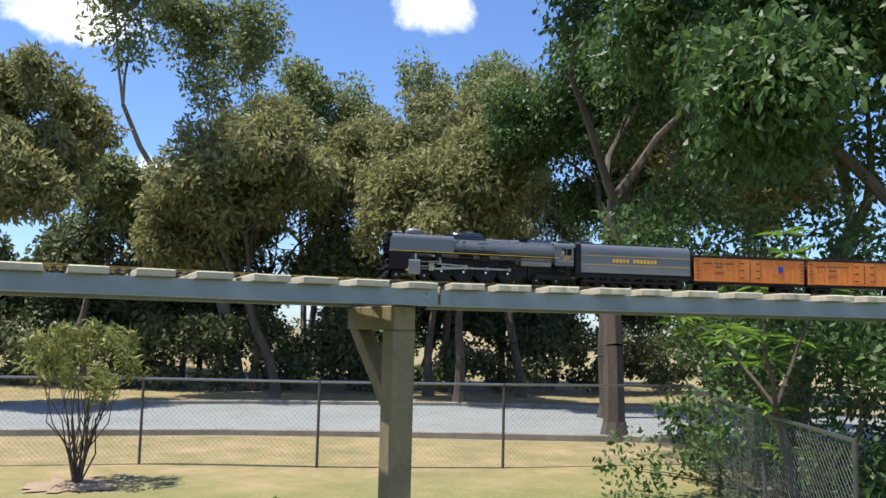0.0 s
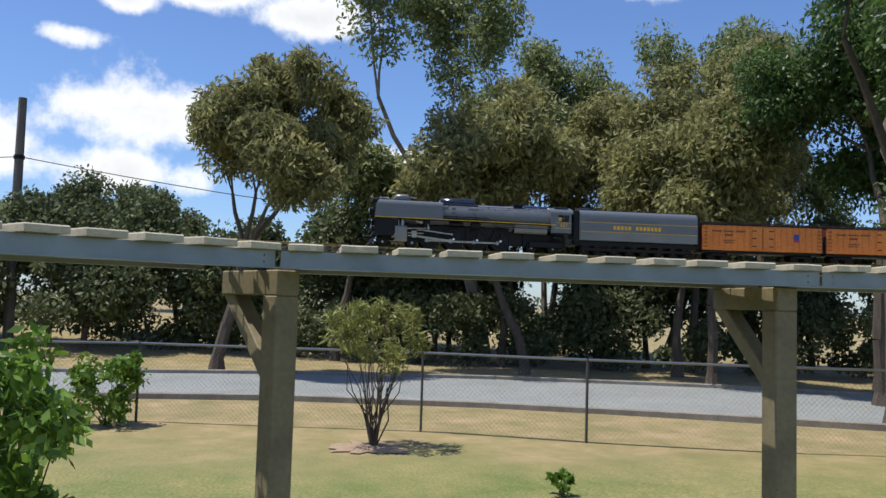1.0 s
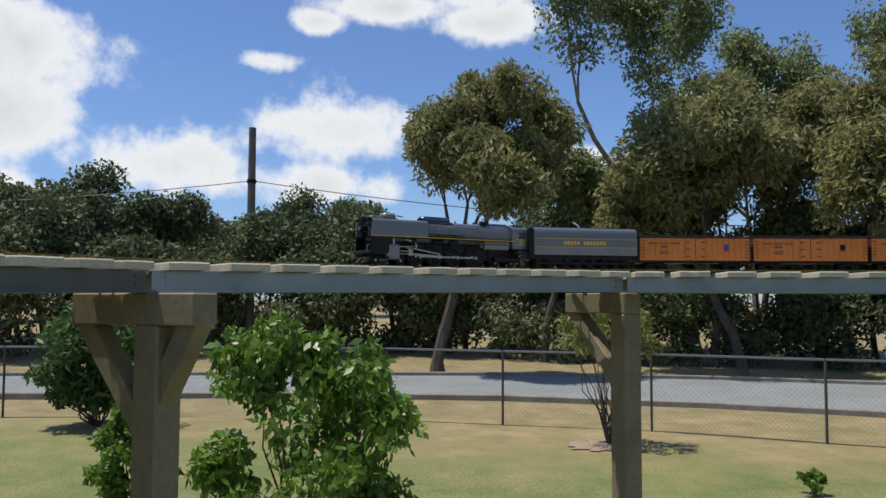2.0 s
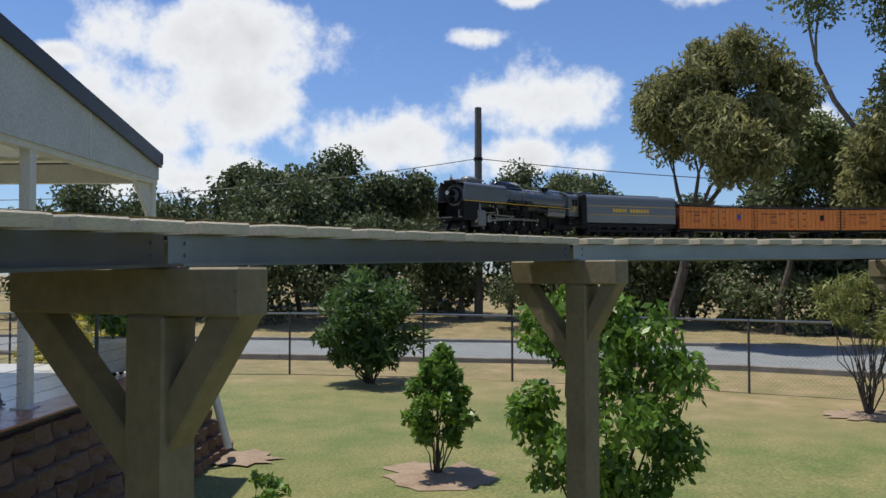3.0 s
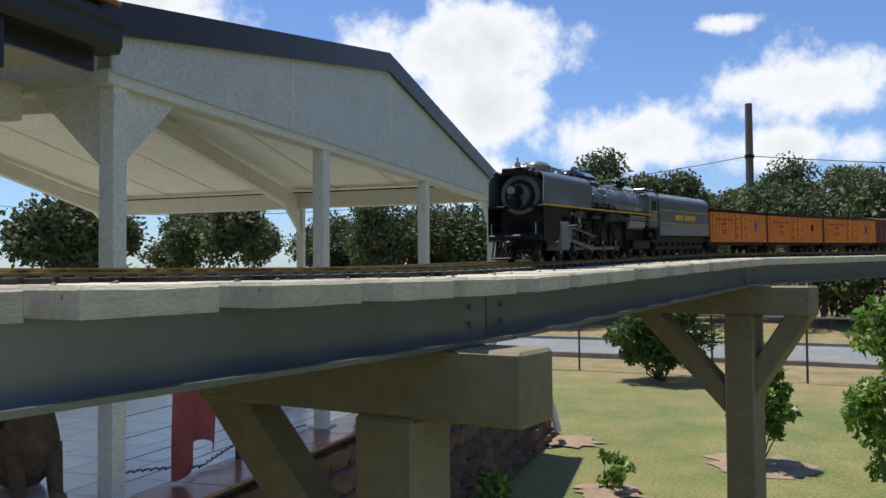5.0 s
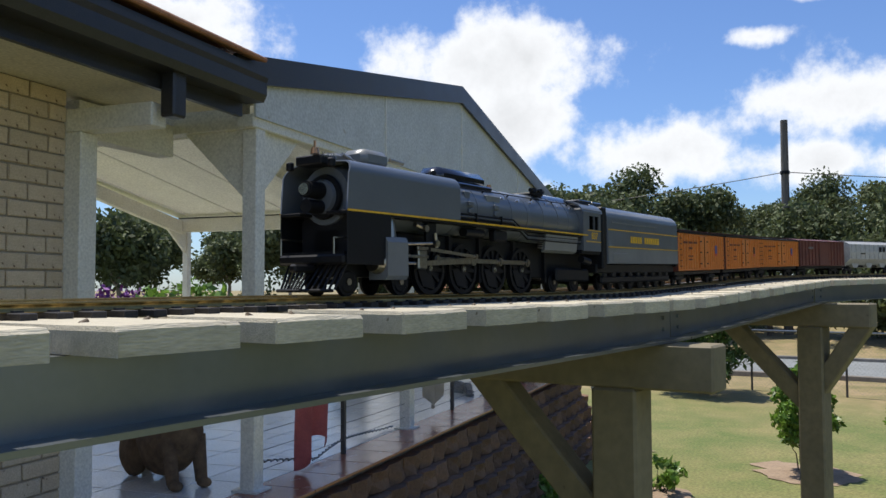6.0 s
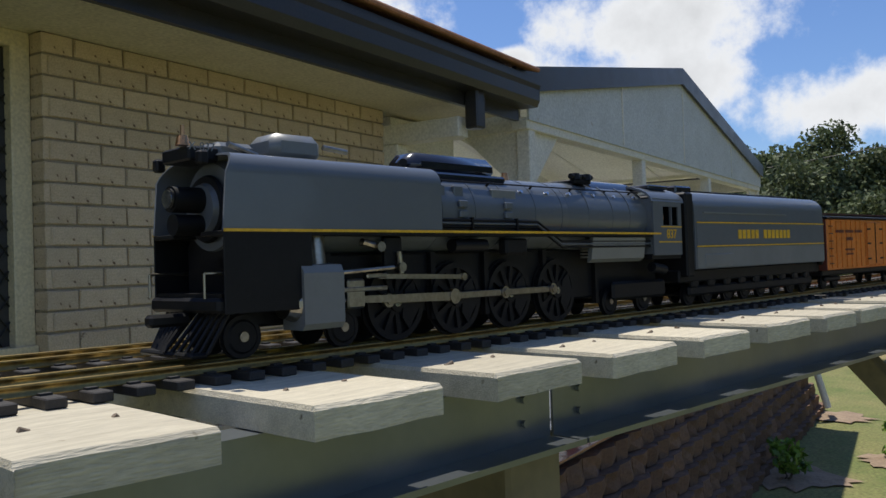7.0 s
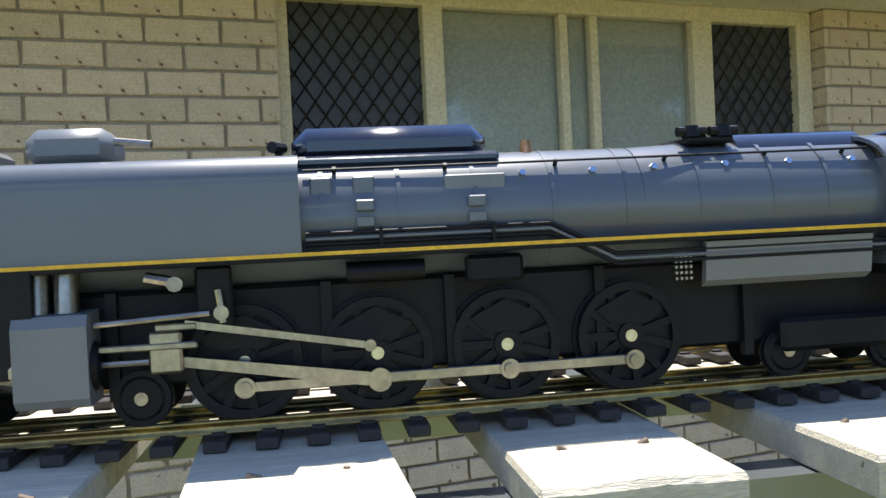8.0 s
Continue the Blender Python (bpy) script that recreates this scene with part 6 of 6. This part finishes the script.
def reefer(label, emblem):
    t = thing("refrigerator_car", label=label, category="freight car", group="orange freight cars")
    h = 0.283
    part("body", box(B(), (-h, -0.064, 0.042), (h, 0.064, 0.152), 0.002), M["orange"], t)
    roofp = [(-0.067, 0.152), (0.067, 0.152), (0.067, 0.156), (0.0, 0.164), (-0.067, 0.156)]
    part("roof", extrude_profile(B(), roofp, -h - 0.004, h + 0.004), M["black"], t)
    part("roof_walk", box(B(), (-h, -0.013, 0.166), (h, 0.013, 0.169)), M["brown"], t)
    part("underframe", box(B(), (-h, -0.05, 0.03), (h, 0.05, 0.042), 0.002), M["black"], t)
    part("end_plate", box(box(B(), (-h - 0.003, -0.062, 0.042), (-h + 0.001, 0.062, 0.15)), (h - 0.001, -0.062, 0.042), (h + 0.003, 0.062, 0.15)), M["brown"], t)
    for s in (-1, 1):
        y = s * 0.0645
        bm = B()
        for k in range(19):
            x = -h + 0.02 + k * (2 * h - 0.04) / 18
            box(bm, (x - 0.0007, y - 0.0005, 0.046), (x + 0.0007, y + 0.0012, 0.148))
        part("board_joint", bm, M["orange"], t)
        part("door", box(B(), (-0.05, y - 0.001, 0.048), (0.05, y + 0.0025, 0.146), 0.001), M["orange"], t)
        bm = B()
        rod(bm, (0, y + s * 0.003, 0.05), (0, y + s * 0.003, 0.145), 0.0013, seg=6)
        for z in (0.062, 0.097, 0.13):
            box(bm, (-0.05, y + s * 0.0025 - 0.0008, z - 0.002), (-0.03, y + s * 0.0025 + 0.0008, z + 0.002))
            box(bm, (0.03, y + s * 0.0025 - 0.0008, z - 0.002), (0.05, y + s * 0.0025 + 0.0008, z + 0.002))
        part("door_latch", bm, M["black"], t)
        for xx, m_ in ((-s * 0.16, "blue"), (-s * 0.16, "red")):
            z0 = 0.094 if m_ == "blue" else 0.086
            part("emblem", box(B(), (xx - 0.013, y + s * 0.0012 - 0.0004, z0), (xx + 0.013, y + s * 0.0012 + 0.0004, z0 + (0.026 if m_ == "blue" else 0.008)), 0.0003), M[emblem if m_ == "blue" else "red"], t)
        letter_bars(t, s * 0.16 - 0.08, s * 0.16 + 0.08, y + s * 0.0014, 0.122, 0.006, 17, M["brown"], gap_after=(5, 11))
        letter_bars(t, s * 0.16 - 0.02, s * 0.16 + 0.02, y + s * 0.0014, 0.105, 0.007, 5, M["brown"])
        letter_bars(t, s * 0.16 - 0.028, s * 0.16 + 0.028, y + s * 0.0014, 0.083, 0.004, 8, M["brown"])
        letter_bars(t, s * 0.16 - 0.022, s * 0.16 + 0.022, y + s * 0.0014, 0.073, 0.004, 6, M["brown"])
        for x in (-h + 0.012, h - 0.012):
            bm = B()
            for k in range(6):
                rod(bm, (x - 0.01, y + s * 0.003, 0.056 + k * 0.016), (x + 0.01, y + s * 0.003, 0.056 + k * 0.016), 0.0011, seg=5)
            part("ladder", bm, M["black"], t)
    for x in (-0.2, 0.2):
        truck(t, x)
    return t


def boxcar():
    t = thing("box_car", label="dark red model box car with a sliding door", category="freight car")
    h = 0.28
    part("body", box(B(), (-h, -0.064, 0.042), (h, 0.064, 0.158), 0.002), M["brown"], t)
    part("roof", extrude_profile(B(), [(-0.067, 0.158), (0.067, 0.158), (0, 0.169)], -h - 0.003, h + 0.003), M["brown"], t)
    for s in (-1, 1):
        y = s * 0.0645
        part("door", box(B(), (-0.055, y - 0.001, 0.046), (0.055, y + 0.003, 0.152), 0.001), M["brown"], t)
        bm = B()
        for k in range(14):
            x = -h + 0.02 + k * (2 * h - 0.04) / 13
            box(bm, (x - 0.0015, y - 0.0005, 0.046), (x + 0.0015, y + 0.002, 0.154))
        part("side_rib", bm, M["brown"], t)
        letter_bars(t, s * 0.16 - 0.03, s * 0.16 + 0.03, y + s * 0.0024, 0.12, 0.01, 5, M["light_grey"])
    part("underframe", box(B(), (-h, -0.05, 0.03), (h, 0.05, 0.042), 0.002), M["black"], t)
    for x in (-0.2, 0.2):
        truck(t, x)
    return t


def hopper():
    t = thing("hopper_car", label="pale grey covered model hopper car", category="freight car", group="grey hopper cars")
    h = 0.33
    prof = [(-0.03, 0.045), (0.03, 0.045), (0.064, 0.075), (0.067, 0.11), (0.064, 0.15), (0.04, 0.164), (-0.04, 0.164), (-0.064, 0.15), (-0.067, 0.11), (-0.064, 0.075)]
    bm = extrude_profile(B(), prof, -h + 0.04, h - 0.04)
    part("body", bm, M["hopper"], t)
    part("roof_walk", box(B(), (-h + 0.03, -0.02, 0.166), (h - 0.03, 0.02, 0.17)), M["light_grey"], t)
    for s in (-1, 1):
        part("end_frame", box(box(B(), (s * h - 0.005, -0.06, 0.04), (s * h + 0.005, 0.06, 0.05)), (s * (h - 0.02) - 0.02, -0.06, 0.04), (s * (h - 0.02) + 0.02, -0.055, 0.16)), M["hopper"], t)
        bm = B()
        for k in range(11):
            x = -h + 0.06 + k * (2 * h - 0.12) / 10
            box(bm, (x - 0.002, s * 0.064 - 0.004, 0.078), (x + 0.002, s * 0.064 + 0.004, 0.15))
        part("side_rib", bm, M["hopper"], t)
        letter_bars(t, -s * 0.1 - 0.045, -s * 0.1 + 0.045, s * 0.0685, 0.112, 0.026, 2, M["black"])
        letter_bars(t, s * 0.14 - 0.03, s * 0.14 + 0.03, s * 0.0685, 0.1, 0.006, 6, M["black"])
    for k in range(3):
        x = -0.17 + k * 0.17
        part("hopper_chute", extrude_profile(B(), [(x - 0.07, 0.075), (x + 0.07, 0.075), (x + 0.02, 0.032), (x - 0.02, 0.032)], -0.04, 0.04, "y"), M["hopper"], t)
    part("underframe", box(B(), (-h, -0.02, 0.034), (h, 0.02, 0.045), 0.002), M["black"], t)
    for x in (-0.25, 0.25):
        truck(t, x)
    return t


CAR_K = 0.95   # true length of tender and cars against their first layout


def shortened(t):
    """Draws a vehicle's body in along its length; wheels stay round."""
    done = set()
    for o in t.children_recursive:
        o.location.x *= CAR_K
        if o.name.split(".")[0] in ("wheelset", "wheel", "axle_cap") or o.data in done:
            continue
        done.add(o.data)
        for v in o.data.vertices:
            v.co.x *= CAR_K
    return t


# each vehicle: how far its middle lies behind the pilot, and half the distance of its pivots
TRAIN = [(locomotive(), 0.43, 0.2)]
TRAIN.append((shortened(tender()), 0.887 + 0.285, 0.18))
pos = 0.887 + 0.57 + 0.012
for k in range(3):
    TRAIN.append((shortened(reefer("orange wooden-sided model refrigerator car with a dark roof", "blue" if k != 1 else "black")), pos + 0.273, 0.19))
    pos += 0.562
TRAIN.append((shortened(boxcar()), pos + 0.27, 0.19))
pos += 0.556
for k in range(2):
    TRAIN.append((shortened(hopper()), pos + 0.32, 0.235))
    pos += 0.655


# ---- pieces: bricks, blocks, floor tiles ----
def brick_mesh(w, h, d, seed, mat):
    rg = np.random.default_rng(seed)
    bm = box(B(), (0, -d, 0), (w, 0, h), 0.004)
    for v in bm.verts:
        v.co += Vector(rg.normal(size=3)) * 0.0009
    return mesh_from(bm, "brick", mat)


COURSE, BRICK_L, JOINT = 0.086, 0.24, 0.01
full = [brick_mesh(BRICK_L - JOINT, COURSE - JOINT, 0.06, k, M["brick"]) for k in range(5)]


def brick_wall(parent, x0, x1, z_top, z_low, y, shift=0.0, split=2.2):
    rows = int((z_top - z_low) / COURSE)
    rest_v, rest_f = [], []
    for r in range(rows):
        z = z_top - (r + 1) * COURSE + JOINT / 2
        x = x0 - (BRICK_L / 2 if r % 2 else 0) - shift
        while x < x1 - 0.02:
            a, b = max(x, x0), min(x + BRICK_L - JOINT, x1)
            if b - a > 0.03:
                me = full[int(rngp.integers(5))]
                k = (b - a) / (BRICK_L - JOINT)
                if z > split:
                    o = new("brick", me)
                    o.parent = parent
                    o.location = (a, y + rngp.uniform(-0.002, 0.002), z)
                    o.scale = (k, 1, 1)
                else:
                    n0 = len(rest_v)
                    rest_v += [(a + v.co.x * k, y + v.co.y, z + v.co.z) for v in me.vertices]
                    rest_f += [tuple(n0 + i for i in f.vertices) for f in me.polygons]
            x += BRICK_L
    if rest_v:
        me = bpy.data.meshes.new("lower_bricks")
        me.from_pydata(rest_v, [], rest_f)
        me.materials.append(M["brick"])
        o = new("lower_bricks", me)
        o.parent = parent
        tagged(o, kind="stuff")


brick_wall(house_wall, WX0 + 0.02, PIER_X, SOFFIT_Z - 0.0, GROUND_Z, WY, 0.0, 2.15)
brick_wall(wall_b, WIN_X1, 6.6, SOFFIT_Z, GROUND_Z, WY, 0.05, 2.15)
brick_wall(wall_c, PIER_X, WIN_X1, 2.1, GROUND_Z, WY, 0.0, 9.0)
# end faces of the bricks at the window's reveal
for r in range(15):
    z = SOFFIT_Z - (r + 1) * COURSE + JOINT / 2
    o = new("brick", full[r % 5])
    o.parent = house_wall
    o.matrix_world = pose(PIER_X - 0.002, WY - 0.008, z, 0, 0, -90) @ Matrix.Diagonal((0.45, 1, 1, 1))

# block retaining wall, stepped back course by course
wall = thing("block_wall", label="stepped brown split-face block wall holding up the patio", category="retaining wall")
BL, BH = 0.3, 0.155
blocks = []
for k in range(5):
    rg = np.random.default_rng(400 + k)
    bm = box(B(), (-BL / 2 + 0.006, -0.22, 0), (BL / 2 - 0.006, 0, BH - 0.006), 0.0)
    bmesh.ops.subdivide_edges(bm, edges=bm.edges[:], cuts=1, use_grid_fill=True)
    for v in bm.verts:
        v.co += Vector((rg.uniform(-0.006, 0.006), rg.uniform(-0.02, 0.02) if v.co.y > -0.05 else 0, rg.uniform(-0.006, 0.004)))
        if v.co.y > -0.01 and abs(v.co.x) > BL * 0.4:
            v.co.y -= 0.035
    blocks.append(mesh_from(bm, "block", M["block"]))
for r in range(7):
    z = GROUND_Z - 0.04 + r * BH
    y = PY1 + 0.34 - r * 0.06
    n = 35
    for k in range(n):
        x = PX0 - 0.42 + r * 0.06 + (k + (0.5 if r % 2 else 0.0)) * BL
        if x > 0.1:
            continue
        o = new("block", blocks[(k * 3 + r) % 5])
        o.parent = wall
        o.matrix_world = pose(x + BL / 2, y, z)
    for k in range(4):
        o = new("block", blocks[(k + r * 2) % 5])
        o.parent = wall
        o.matrix_world = pose(PX0 - 0.42 + r * 0.06, y - 0.25 - k * BL, z, 0, 0, 90)
# coping of the patio edge and the tiles
TL = 0.4
tm = {}
for key, mat in (("floor_tile", M["floor_tile"]), ("floor_edge", M["floor_edge"])):
    tm[key] = mesh_from(box(B(), (0.003, 0.003, -0.02), (TL - 0.003, TL - 0.003, 0.0), 0.002), "floor_tile", mat)
rest_v, rest_f, count = [], [], 0
nx, ny = int((PX1 - PX0) / TL), int((PY1 - PY0) / TL)
for j in range(ny):
    for i in range(nx):
        edge_row = j == 0
        me = tm["floor_edge" if edge_row else "floor_tile"]
        x, y = PX0 + i * TL, PY1 - (j + 1) * TL
        if count < 300:
            o = new("floor_tile", me)
            o.parent = slab
            o.location = (x, y, PZ)
            count += 1
        else:
            n0 = len(rest_v)
            rest_v += [(x + v.co.x, y + v.co.y, PZ + v.co.z) for v in me.vertices]
            rest_f += [tuple(n0 + q for q in f.vertices) for f in me.polygons]
me = bpy.data.meshes.new("floor_tiles")
me.from_pydata(rest_v, [], rest_f)
me.materials.append(M["floor_tile"])
o = new("floor_tiles", me)
o.parent = slab
tagged(o, kind="stuff")


# ---- what moves ----
FRONT = [(0.0, 6.99), (0.5, 7.87), (1.0, 8.73), (1.5, 9.59), (2.1, 10.64), (2.8, 11.84), (3.5, 13.0), (4.0, 13.75), (4.5, 14.440), (5.1, 15.434), (5.8, 16.474), (6.5, 17.454), (7, 18.184), (7.5, 19.024), (8, 19.909)]


def front_at(t):
    """Where the pilot stands along the track."""
    ts, ss = zip(*FRONT)
    k = 0.25
    return float(np.mean([np.interp(min(max(t + d, 0), 8), ts, ss) + (0 if 0 <= t + d <= 8 else (t + d - min(max(t + d, 0), 8)) * 1.68) for d in np.linspace(-k, k, 9)]))


def vehicle_pose(s, half):
    a, b = TRACK.at(s + half), TRACK.at(s - half)
    mid, way = (a + b) / 2, a - b
    return pose(mid[0], mid[1], mid[2] + RAIL_TOP, 0, -math.degrees(math.asin(way[2] / np.linalg.norm(way))), math.degrees(math.atan2(way[1], way[0])))


def motions():
    times = [k * 0.2 for k in range(41)]
    for ob, behind, half in TRAIN:
        walk(ob, [(t, vehicle_pose(front_at(t) - behind, half)) for t in times])
    fine = [k / FPS for k in range(8 * FPS + 1)]
    last = front_at(8.0)
    turn = [-(last - front_at(t)) / DR for t in fine]     # crank angle; at the end the pins are lowest
    for ob, (kind, v) in moving.items():
        rows = []
        for t, a in zip(fine, turn):
            px, pz = -PIN * math.sin(a), -PIN * math.cos(a)
            if kind == "wheel":
                m = pose(XW(v), 0, DR, 0, math.degrees(a), 0)
            else:
                if v < 0:
                    px, pz = -pz, px
                if kind == "coupling":
                    m = pose(px, 0, DR + pz)
                else:
                    x2, z2 = XW(DRIVERS[1]) + px, DR + pz
                    cz = 0.05
                    reach = math.sqrt(0.156 ** 2 - (cz - z2) ** 2)
                    if kind == "main":
                        m = pose(x2, 0, z2, 0, -math.degrees(math.atan2(cz - z2, reach)), 0)
                    elif kind == "crosshead":
                        m = pose(x2 + reach, 0, cz)
                    else:
                        ex, ez = XW(DRIVERS[1]) + px * 0.5 - pz * 0.35, DR + pz * 0.5 + px * 0.35 + 0.018
                        tx, tz = X(0.245), 0.073
                        m = pose(ex, 0, ez, 0, -math.degrees(math.atan2(tz - ez, tx - ex)), 0)
            rows.append((t, m))
        walk(ob, rows)


motions()
